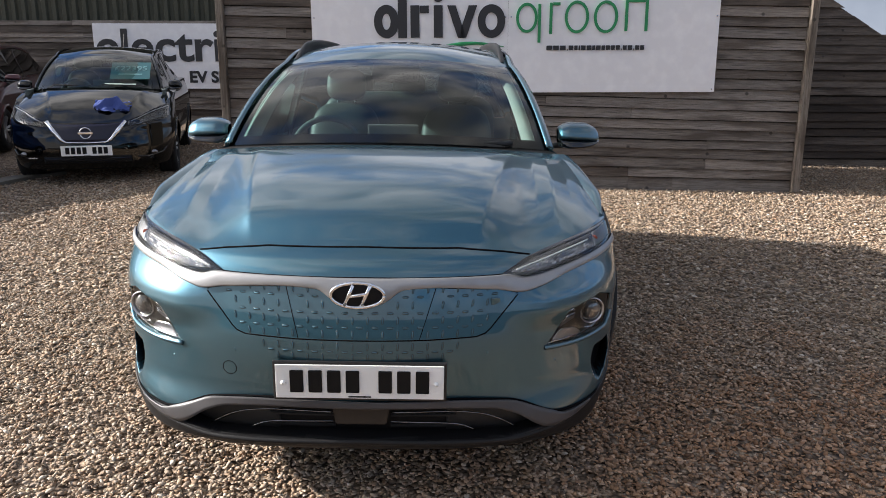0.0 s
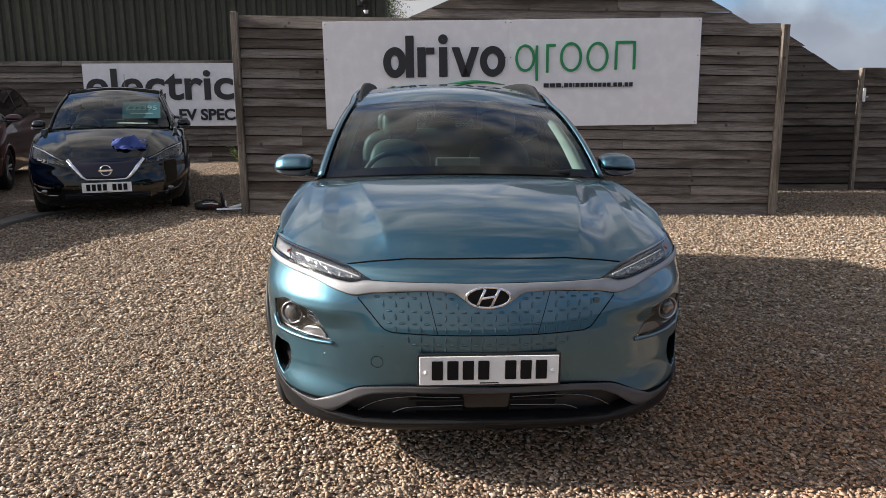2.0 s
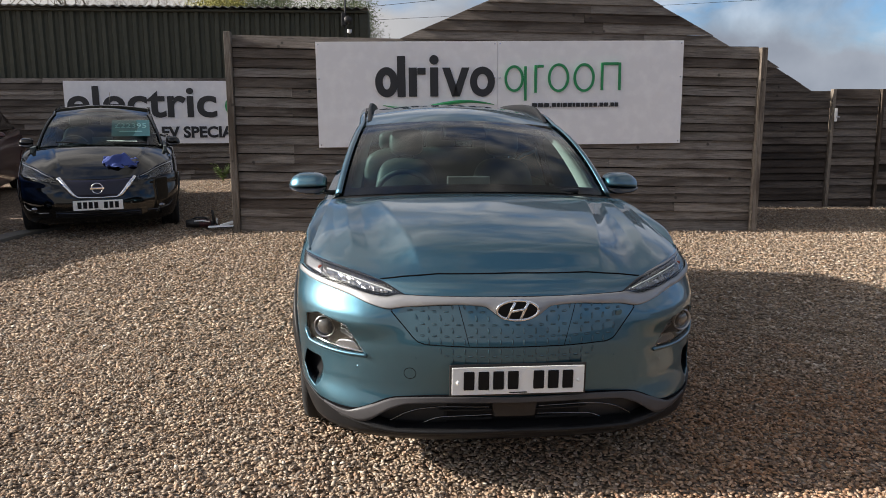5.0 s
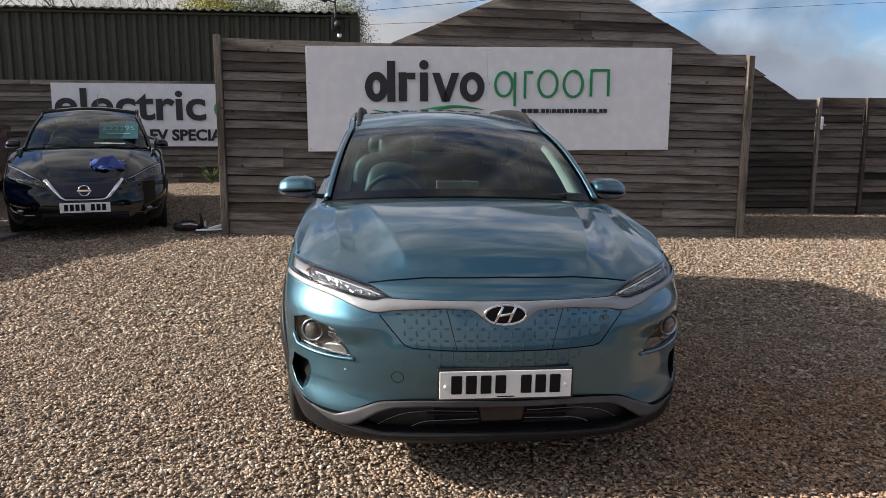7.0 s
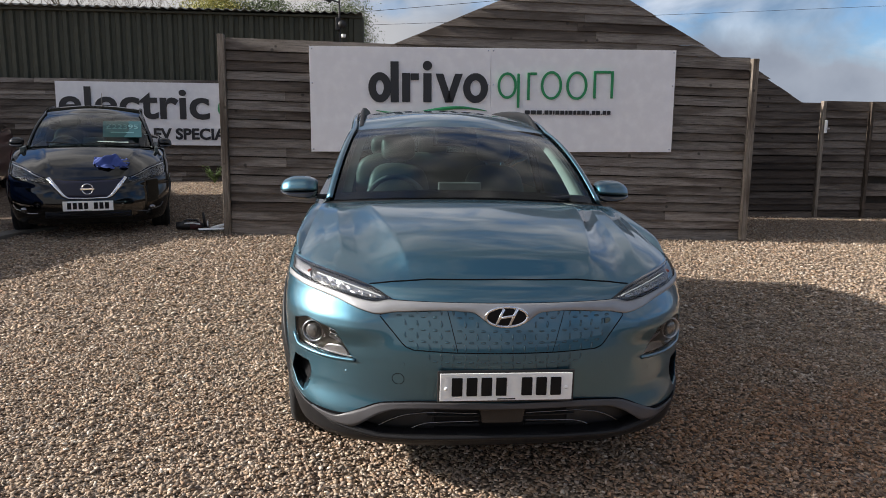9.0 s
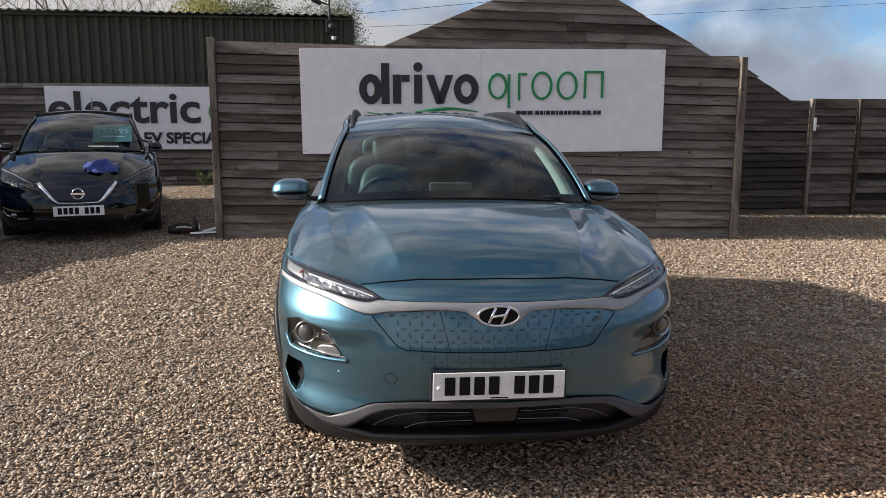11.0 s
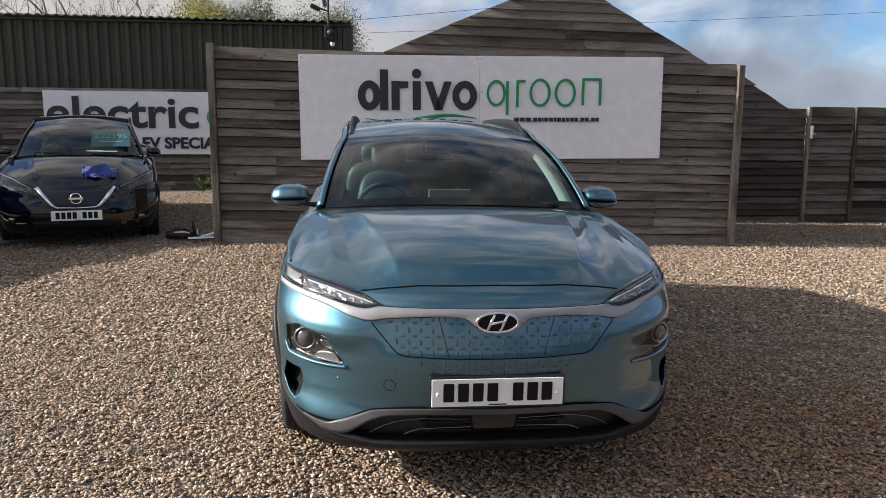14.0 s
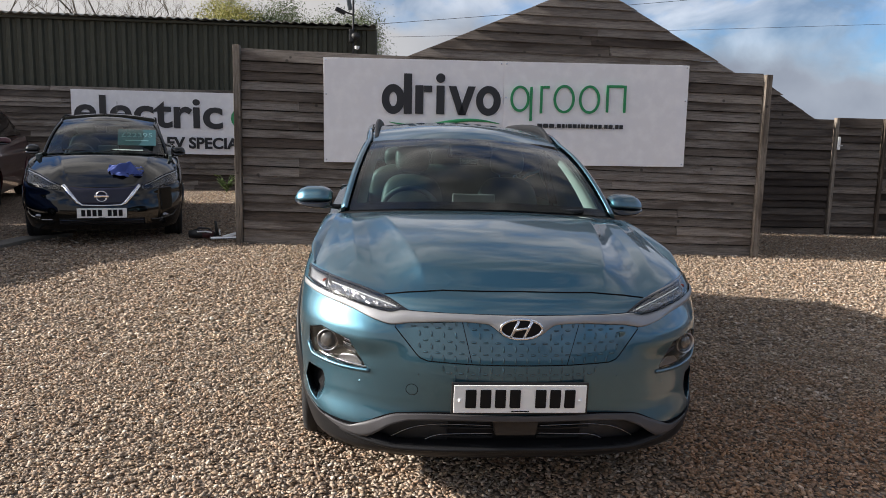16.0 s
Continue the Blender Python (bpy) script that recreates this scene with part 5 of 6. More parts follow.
    for row, zz in enumerate((0.7655, 0.744, 0.7195, 0.6955, 0.673, 0.6515, 0.631, 0.593, 0.5755, 0.558)):
        flat = row in (1, 3, 5, 8)
        for k in range(-11, 12):
            xx = (k + (0.0 if flat else 0.5)) * 0.0462
            spot = float(inside(np.array([xx]), np.array([zz]), outline)[0])
            if row < 7 and (spot < (0.012 if flat else 0.006) and row > 0 or abs(xx) > 0.455) or row >= 7 and abs(xx) > 0.34 - 0.02 * (row - 7):
                continue
            if zz > 0.700 + max(0, abs(xx) - 0.08) * 1.0 and abs(xx) < 0.165:
                continue
            if row < 7 and min(abs(abs(xx) - lerp(0.231, 0.186, (0.771 - zz) / 0.158)), 1) < 0.011:
                continue
            e = 0.004
            slope_x = float(front_y(c, xx + e, zz) - front_y(c, xx - e, zz)) / 2
            slope_z = float(front_y(c, xx, zz + e) - front_y(c, xx, zz - e)) / 2
            d = Vector((e, slope_x, 0)).normalized() if flat else Vector((0.30 * e * xx / 0.46, slope_z, e)).normalized()
            nrm = Vector((slope_x / e, -1, slope_z / e)).normalized()
            zax = d.cross(-nrm).normalized()
            m = Matrix((d, zax.cross(d), zax)).transposed().to_4x4()
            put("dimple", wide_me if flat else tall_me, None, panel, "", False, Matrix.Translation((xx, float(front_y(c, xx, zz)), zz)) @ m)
    part("flap_badge", boxed((0.418, float(front_y(c, 0.418, 0.722)) - 0.001, 0.722), (0.030, 0.004, 0.022), 0.002, Matrix.Rotation(radians(24), 4, "Z")), TEAL, panel)
    seam(c, "tow_cover_gap", [(-0.418 + 0.023 * math.cos(a), 0.498 + 0.022 * math.sin(a)) for a in np.linspace(0, math.tau, 25)], car, 0.0013, -0.0004)
    for s in (-1, 1):
        seam(c, "bumper_gap", [(s * a, float(table(a, c["low"])) + 0.008) for a in np.linspace(0.25, 0.84, 30)], car, 0.0045, 0.003)
    for xx, zz in ((-0.62, 0.50), (-0.40, 0.56), (0.62, 0.50), (0.40, 0.56)):
        part("parking_sensor", lathe([(0.001, -0.0005), (0.008, -0.0005), (0.009, 0.004)], "y", 16), TEAL, car, smooth=True, m=Matrix.Translation((xx, float(front_y(c, xx, zz)) + 0.001, zz)) @ Matrix.Rotation(math.copysign(radians(22), -xx) * -1, 4, "Z"))
    # oval badge
    ye = float(front_y(c, 0, 0.757)) - 0.026
    th = np.linspace(0, math.tau, 49)
    badge = part("badge", tubed([(-0.006 + 0.081 * math.cos(a), ye + 0.0, 0.757 + 0.039 * math.sin(a)) for a in th], 0.006, 8), CHROME, car, "chrome oval badge", True)
    blob("badge_plate", (-0.006, ye + 0.006, 0.757), (0.08, 0.007, 0.039), INK, badge, "", 1, 1, 16)
    for s in (-1, 1):
        part("badge_bar", tubed([(-0.006 + s * 0.026 - 0.014, ye - 0.001, 0.724), (-0.006 + s * 0.026 + 0.014, ye - 0.003, 0.790)], 0.0065, 8), CHROME, badge, "", True)
    part("badge_bar", tubed([(-0.030, ye - 0.003, 0.753), (0.020, ye - 0.003, 0.763)], 0.006, 8), CHROME, badge, "", True)
    plate(c, car, 0.484, -0.012, (4, 3), holder=0.009, tilt=0.5)
    # screen surround, wipers, cowl
    (wb, yb0, yb1, zb0, zb1), (wt, yt0, yt1, zt0, zt1) = c["screen"]
    u = np.linspace(-1, 1, 40)
    def band(t0, t1, k0=1.0, k1=1.0):
        out = []
        for t, k in ((t0, k0), (t1, k1)):
            b = np.stack([u * wb, yb0 + (yb1 - yb0) * u**2, zb0 + (zb1 - zb0) * u**2], 1)
            h = np.stack([u * wt, yt0 + (yt1 - yt0) * u**2, zt0 + (zt1 - zt0) * u**2], 1)
            p = lerp(b, h, t) + np.array([0, -0.25, 1]) * 0.045 * 4 * t * (1 - t)
            out.append(p + np.array([0, 0.003, -0.003]))
        return np.stack(out, 1)
    fr = sheet("screen_border", band(0.0, 0.07), GLOSS_BLACK, car, "black screen border")
    sheet("border_top", band(0.93, 1.0), GLOSS_BLACK, fr)
    t = np.linspace(0, 1, 24)
    for s in (-1, 1):
        b = lambda q: np.stack([s * q * lerp(wb, wt, t), lerp(yb0 + (yb1 - yb0) * q * q, yt0 + (yt1 - yt0) * q * q, t) - 0.25 * 0.045 * 4 * t * (1 - t) + 0.003, lerp(zb0 + (zb1 - zb0) * q * q, zt0 + (zt1 - zt0) * q * q, t) + 0.045 * 4 * t * (1 - t) - 0.003], 1)
        sheet("border_side", np.stack([b(0.925), b(1.0)], 1), GLOSS_BLACK, fr)
    cw = np.stack([np.stack([u * 0.775, 1.12 + 0.13 * u**2, 1.068 - 0.045 * u**2], 1), np.stack([u * 0.75, yb0 + 0.02 + (yb1 - yb0) * u**2, zb0 - 0.004 + (zb1 - zb0) * u**2], 1)], 1)
    sheet("cowl", cw, BLACK_PLASTIC, car, "black plastic cowl")
    for x0, x1 in ((0.02, -0.56), (0.56, 0.03)):
        w = part("wiper", tubed([(x0, 1.165 + 0.13 * (x0 / 0.75) ** 2, 1.078), (lerp(x0, x1, 0.3), 1.16 + 0.1 * (x0 / 0.75) ** 2, 1.080), (x1, 1.17 + 0.13 * (x1 / 0.75) ** 2, 1.062)], [0.014, 0.007, 0.004], 8), BLACK_PLASTIC, car, "black wiper", True)
        part("blade", tubed([(lerp(x0, x1, 0.15), 1.17 + 0.12 * (x0 / 0.75) ** 2, 1.076), (x1, 1.18 + 0.13 * (x1 / 0.75) ** 2, 1.056)], 0.004, 6), RUBBER, w)
    part("mirror_housing", boxed((0, 0, 0), (0.25, 0.15, 0.035), 0.012), INK, car, "black sensor housing behind the glass", True, pose(0, 1.80, 1.376, 25))
    part("inside_mirror", boxed((-0.01, 1.93, 1.345), (0.24, 0.03, 0.065), 0.014), BLACK_PLASTIC, car, "rear-view mirror", True)
    for s in (-1, 1):
        wing_mirror(car, (s * 0.925, 1.60, 1.082), s, TEAL, 0.106)
        yy = np.linspace(2.10, 3.80, 60)
        rx = table(yy, c["roof_w"]) - 0.040
        rz = roof_height(c, rx / table(yy, c["roof_w"]), yy)
        lift = 0.048 * smooth(2.06, 2.44, yy) * smooth(3.86, 3.45, yy) + 0.002
        fin = [(-0.014, -0.012, 0), (-0.012, 0, 0.75), (-0.007, 0, 1.0), (0.007, 0, 1.0), (0.012, 0, 0.72), (0.014, -0.012, 0)]
        sheet("roof_rail", np.stack([np.stack([s * (rx + a), yy, rz + d + lift * b], 1) for a, d, b in fin], 0), CLADDING, car, "dark grey roof rail", closed=True)
        q = np.linspace(0, 1, 24)
        inner = lambda k: np.stack([s * k * lerp(wb, wt, q), lerp(yb0 + (yb1 - yb0) * k * k, yt0 + (yt1 - yt0) * k * k, q) + 0.05, lerp(zb0 + (zb1 - zb0) * k * k, zt0 + (zt1 - zt0) * k * k, q) + 0.045 * 4 * q * (1 - q) - 0.035], 1)
        sheet("pillar_trim", np.stack([inner(0.86) + np.array([0, 0.06, 0]), inner(0.90), inner(0.95), inner(1.0) + np.array([0, 0.10, 0])], 1), HEADLINER, car, "pale inner pillar trim")
    cabin(car, 1.92, 0.52)
    return car


kona()

# ---- parked cars behind ----
SMALL = dict(KONA)
SMALL.update(
    L=4.46, LF=0.72, LR=0.5, sill=0.22, hub=0.315, axle0=0.93, axle1=3.63, arch=0.355, archw=0.03, track=0.77,
    W=[(0.15, 0.80), (0.30, 0.85), (0.55, 0.89), (0.80, 0.89), (0.95, 0.865), (1.1, 0.83)],
    D=[(0.15, 0.11), (0.20, 0.05), (0.28, 0.012), (0.42, 0.0), (0.54, 0.02), (0.64, 0.055), (0.72, 0.11), (0.79, 0.20), (0.89, 0.34)],
    N=[(0.15, 2.6), (0.5, 2.3), (0.95, 2.2)],
    low=[(0, 0.20), (0.6, 0.20), (0.9, 0.24)],
    edge=[(0, 0.700), (0.30, 0.705), (0.45, 0.73), (0.65, 0.815), (0.80, 0.87), (0.9, 0.88)],
    edge_x=0.80,
    rise0=[(0, 0.52), (0.6, 0.52), (0.8, 0.4), (1.0, 0.25)], rise1=0.14,
    cowl=lambda u: (u * 0.74, 1.02 + 0.20 * u**2, 1.04 - 0.045 * u**2),
    fine=200,
    crease=lambda X, t: 0.024 * np.exp(-np.clip(np.abs(X) - 0.32 - 0.26 * t, 0, 1) / 0.07) * smooth(0.0, 0.3, t) * smooth(1.0, 0.8, t),
    shoulder=lambda y: table(y, [(0.4, 0.86), (0.9, 0.92), (1.3, 0.965), (2.2, 1.0), (3.3, 1.04), (4.46, 1.06)]),
    screen=((0.72, 1.02, 1.24, 1.055, 1.01), (0.576, 1.74, 1.888, 1.433, 1.397)),
    roof_w=[(1.74, 0.577), (2.4, 0.59), (3.2, 0.565), (4.2, 0.50)],
    roof_z=[(1.74, 1.433), (1.82, 1.472), (2.2, 1.52), (2.6, 1.53), (3.4, 1.49), (4.2, 1.39)], roof_end=4.1,
)
TEAL_FILM = material("cyan_film", (0.014, 0.085, 0.10), 0.4)
CYAN_INK = material("pale_cyan_ink", (0.13, 0.27, 0.29), 0.4)
NAVY_PANEL = plastic("navy_grille", (0.006, 0.006, 0.02), 0.35, dust=0.004)
PAPER = plastic("white_paper", (0.75, 0.76, 0.76), 0.7)


def sticker(c, car, x, w, h, count, text=""):
    """A tinted price film on the inside of the screen, with bars for its figures."""
    (wb, yb0, yb1, zb0, zb1), (wt, yt0, yt1, zt0, zt1) = c["screen"]
    t = 0.42
    y, z = lerp(yb0, yt0, t) + 0.03 + 0.15 * (x / wb) ** 2, lerp(zb0, zt0, t) + 0.02
    lean = math.degrees(math.atan2(zt0 - zb0, yt0 - yb0)) - 90
    s = part("price_film", boxed((0, 0, 0), (w, 0.002, h), 0), TEAL_FILM, car, "cyan price film inside the screen", m=pose(x, y, z, lean))
    if text:
        letters(text, h * 0.27, (-w * 0.41, -0.002, 0.0), w * 0.82, CYAN_INK, s, 0.0, 0.003)
    for k in range(0 if text else count):
        part("bar", boxed((w * (-0.36 + 0.72 * k / (count - 1)), -0.003, h * 0.12), (w * 0.09, 0.003, h * 0.28), 0), CYAN_INK, s)
    part("bar", boxed((0, -0.003, -h * 0.22), (w * 0.6, 0.003, h * 0.06), 0), CYAN_INK, s)


def black_hatch():
    c = SMALL
    car = thing("car", "glossy black electric hatchback with a blue cloth on its bonnet", "car", pose(-3.925, 8.14, 0.165, 1.6, 0.0, 15.5))
    shell(c, car, BLACK_PAINT, DARK_GLASS, None, BLACK_PAINT, detail=0.6)
    # chrome vee round a navy panel
    lo = [(0, 0.508), (0.20, 0.510), (0.27, 0.535), (0.36, 0.635), (0.42, 0.70)]
    up = [(0, 0.688), (0.2, 0.690), (0.36, 0.702), (0.42, 0.708)]
    pan = patch(c, "grille_panel", lo, up, 0, NAVY_PANEL, car, "dark navy grille panel", off=0.004, nx=40)
    vee = [(-0.40, 0.712), (-0.33, 0.625), (-0.25, 0.527), (-0.20, 0.500), (0, 0.496), (0.20, 0.500), (0.25, 0.527), (0.33, 0.625), (0.40, 0.712)]
    part("chrome_vee", tubed(on_nose(c, vee, 0.008), [0.026, 0.028, 0.020, 0.009, 0.006, 0.009, 0.020, 0.028, 0.026], 8), CHROME, car, "chrome vee trim", True)
    ye = float(front_y(c, 0, 0.600)) - 0.018
    b = part("badge", lathe([(0.062, 0.008), (0.064, -0.004), (0.056, -0.008), (0.050, 0.004)], "y", 36), CHROME, car, "round chrome badge", True, Matrix.Translation((0, ye, 0.600)))
    part("badge_bar", boxed((0, -0.004, 0), (0.15, 0.01, 0.024), 0.003), CHROME, b)
    for s in (-1, 1):
        lo = [(0.43, 0.665), (0.55, 0.675), (0.70, 0.705), (0.83, 0.735)]
        up = [(0.43, 0.715), (0.55, 0.762), (0.68, 0.820), (0.83, 0.862)]
        h = patch(c, "headlamp", lo, up, s, GLOSS_BLACK, car, "long swept headlamp", off=0.004, nx=24)
        dl = [(s * a, float(table(a, up)) - 0.012) for a in np.linspace(0.46, 0.82, 12)]
        part("light_guide", tubed(on_nose(c, dl, 0.009), 0.005, 6), LAMP_SILVER, h)
        part("eyebrow", tubed(on_nose(c, [(s * a, float(table(a, up)) + 0.006) for a in np.linspace(0.44, 0.83, 14)], 0.008), 0.005, 6), GLOSS_BLACK, h)
        patch(c, "reflector", [(0.54, 0.688), (0.81, 0.748)], [(0.54, 0.742), (0.81, 0.835)], s, LAMP_SMOKE, h, "", off=0.006, nx=10)
        g = patch(c, "lens", lo, up, s, LENS, h, "", off=0.016, nx=24, thick=0)
        g.visible_shadow = False
        f = part("fog_lamp", lathe([(0.001, -0.012), (0.03, -0.010), (0.045, 0.004)], "y", 20), DARK_CHROME, car, "fog lamp", True, Matrix.Translation((s * 0.66, float(front_y(c, 0.66, 0.36)), 0.36)) @ Matrix.Diagonal((1.2, 1, 0.6, 1)))
        part("fog_trim", tubed(on_nose(c, [(s * 0.52, 0.325), (s * 0.62, 0.318), (s * 0.76, 0.35), (s * 0.80, 0.40)], 0.006), 0.009, 8), GLOSS_BLACK, car)
        wing_mirror(car, (s * 0.875, 1.42, 1.060), s, BLACK_PAINT, 0.082)
    patch(c, "lower_grille", [(0, 0.27), (0.45, 0.27)], [(0, 0.36), (0.45, 0.345)], 0, INK, car, "black lower grille", off=0.003, nx=20)
    for zz in (0.29, 0.32):
        part("grille_bar", tubed(on_nose(c, [(x, zz) for x in np.linspace(-0.44, 0.44, 16)], 0.006), 0.006, 6), GLOSS_BLACK, car)
    plate(c, car, 0.412, -0.012, (4, 3), holder=0.004)
    for x0, x1 in ((0.05, -0.5), (0.55, 0.05)):
        part("wiper", tubed([(x0, 1.05, 1.062), (x1, 1.10, 1.075)], 0.008, 6), BLACK_PLASTIC, car)
    sticker(c, car, 0.36, 0.46, 0.42, 6, "£22395")
    part("paper", boxed((0.25, 1.16, 1.075), (0.36, 0.10, 0.003), 0, Matrix.Rotation(radians(12), 4, "X")), PAPER, car, "white paper on the dash")
    part("aerial", tubed([(0.02, 3.6, 1.46), (0.02, 3.75, 1.72)], 0.004, 6), BLACK_PLASTIC, car)
    cabin(car, 1.80, 0.56, z_dash=0.97, dash_y=1.36)
    return car


LEAF_CAR = black_hatch()


def cloth():
    """A crumpled microfibre cloth."""
    m = plastic("blue_cloth", (0.05, 0.08, 0.26), 0.95, 400.0)
    n = 34
    u = np.linspace(-1, 1, n)[:, None]
    v = np.linspace(-1, 1, n)[None]
    r = np.hypot(u, v)
    edge = (1 + 0.07 * np.sin(2 * np.arctan2(v, u) + 0.7) + 0.03 * np.sin(5 * np.arctan2(v, u))) / np.maximum(1, 0.62 * r + 0.38)
    X, Y = 0.19 * u * edge + 0.008 * np.sin(6 * v), 0.16 * v * edge + 0.015 * np.sin(5 * u)
    Z = 0.095 * np.exp(-((u + 0.25) ** 2 + (v - 0.1) ** 2) / 0.22) + 0.06 * np.exp(-((u - 0.45) ** 2 + (v + 0.1) ** 2) / 0.12) + 0.018 * np.sin(7 * u + 3 * v) * (1 - 0.5 * r) + 0.014 * np.sin(9 * v - 4 * u + 1) + 0.02
    Z = Z + 0.020 * np.abs(np.sin(6 * u * v + 5 * u)) - 0.020 * np.abs(np.sin(4 * u - 7 * v + 0.5))
    ob = sheet("cloth", np.stack([X, Y, np.maximum(Z, 0.004)], 2), m, None, thick=0.004)
    ob.matrix_basis = LEAF_CAR.matrix_basis @ pose(0.25, 0.42, 0.845, 17, 3, 10)
    return tagged(ob, "crumpled blue microfibre cloth lying on the black bonnet", "cloth")


cloth()


def red_hatch():
    c = dict(SMALL)
    c["screen"] = ((0.72, 0.98, 1.20, 1.10, 1.06), (0.58, 1.80, 1.92, 1.50, 1.465))
    c["roof_z"] = [(1.80, 1.50), (2.2, 1.545), (2.6, 1.55), (3.4, 1.52), (4.2, 1.42)]
    c["axle0"] = 0.95
    car = thing("car", "dark red electric hatchback with bulging clear headlamps", "car", pose(-7.1, 9.98, 0.245, 1.6, 0.0, 15.0))
    shell(c, car, RED_PAINT, DARK_GLASS, None, RED_PAINT, detail=0.5)
    for s in (-1, 1):
        lamp = Matrix.Translation((s * 0.66, 0.47, 0.825)) @ Matrix.Rotation(radians(30), 4, "X") @ Matrix.Rotation(s * radians(-14), 4, "Z")
        h = blob("headlamp", (0, 0, 0), (0.14, 0.34, 0.075), LAMP_SILVER, car, "bulging clear headlamp", 0.9, 0.85, 18, m=lamp)
        for k in range(3):
            blob("lamp_bowl", (s * 0.045, -0.19 + 0.14 * k, 0.045), (0.07, 0.065, 0.038), CHROME, h, "", 1, 1, 10)
        part("fog_lamp", lathe([(0.001, -0.012), (0.03, -0.010), (0.045, 0.004)], "y", 20), LAMP_SILVER, car, "fog lamp", True, Matrix.Translation((s * 0.64, float(front_y(c, 0.64, 0.40)), 0.40)))
        wing_mirror(car, (s * 0.915, 1.40, 1.05), s, RED_PAINT, 0.11)
    patch(c, "lower_grille", [(0, 0.27), (0.45, 0.27)], [(0, 0.36), (0.45, 0.345)], 0, INK, car, "black lower grille", off=0.003, nx=20)
    plate(c, car, 0.475, -0.012, (4, 3), holder=0.004)
    sticker(c, car, 0.15, 0.62, 0.26, 5)
    part("wiper", tubed([(0.4, 1.05, 1.115), (-0.3, 1.04, 1.12)], 0.010, 6), BLACK_PLASTIC, car)
    cabin(car, 1.80, 0.58, z_dash=0.99, dash_y=1.36)


red_hatch()


def blue_hatch():
    c = dict(KONA)
    c["roof_z"] = [(1.98, 1.50), (2.3, 1.56), (2.7, 1.58), (3.3, 1.565), (3.9, 1.52)]
    c["screen"] = ((0.735, 1.10, 1.22, 1.085, 1.045), (0.62, 1.86, 1.98, 1.50, 1.46))
    c["roof_w"] = [(1.8, 0.63), (2.4, 0.65), (3.2, 0.64), (3.95, 0.60)]
    c["roof_end"] = 3.98
    c["shoulder"] = lambda y: table(y, [(0.4, 0.885), (0.9, 0.95), (1.3, 1.03), (2.2, 1.06), (3.3, 1.08), (4.18, 1.09)])
    c["low"] = [(0, 0.20), (0.6, 0.20), (0.9, 0.24)]
    c["archw"] = 0.03
    car = thing("car", "bright blue hatchback with a white roof and white mirrors", "car", pose(-6.40, 5.81, 0.12, 1.6, 0.0, 10.5))
    shell(c, car, BLUE_PAINT, DARK_GLASS, None, BLUE_PAINT, roof_mat=WHITE_PAINT, detail=0.5)
    for s in (-1, 1):
        wing_mirror(car, (s * 0.94, 1.55, 1.17), s, WHITE_PAINT)
        for y in (1.95, 2.95):
            part("door_handle", boxed((s * 0.905, y, 0.86), (0.03, 0.16, 0.025), 0.008), BLUE_PAINT, car)
        part("sill_trim", boxed((s * 0.862, 2.16, 0.30), (0.03, 1.8, 0.09), 0.01), BLACK_PLASTIC, car)
        blob("tail_lamp", (s * 0.70, 4.02, 1.0), (0.09, 0.08, 0.16), RED_PAINT, car, "red tail lamp", 0.7, 0.7, 12)
        lo = [(0.50, 0.80), (0.84, 0.83)]
        up = [(0.50, 0.83), (0.84, 0.888)]
        patch(c, "headlamp", lo, up, s, LAMP_SILVER, car, "headlamp", off=0.004, nx=14)
    cabin(car, 1.92, 0.60)


blue_hatch()


# ---- signs ----
def ring_shape(rx, rz, w, n=40):
    bm = bmesh.new()
    loops = []
    for k, y in ((1, 0), (1, -0.016), (0, -0.016), (0, 0)):
        loops.append([bm.verts.new(((rx - (0 if k else w)) * math.cos(a), y, (rz - (0 if k else w)) * math.sin(a))) for a in np.linspace(0, math.tau, n, endpoint=False)])
    for a, b in zip(loops, loops[1:] + loops[:1]):
        for i in range(n):
            bm.faces.new((a[i], a[(i + 1) % n], b[(i + 1) % n], b[i]))
    bmesh.ops.recalc_face_normals(bm, faces=bm.faces)
    return bm


def bar_shape(w, h):
    return boxed((0, -0.008, 0), (w, 0.016, h), 0.003)


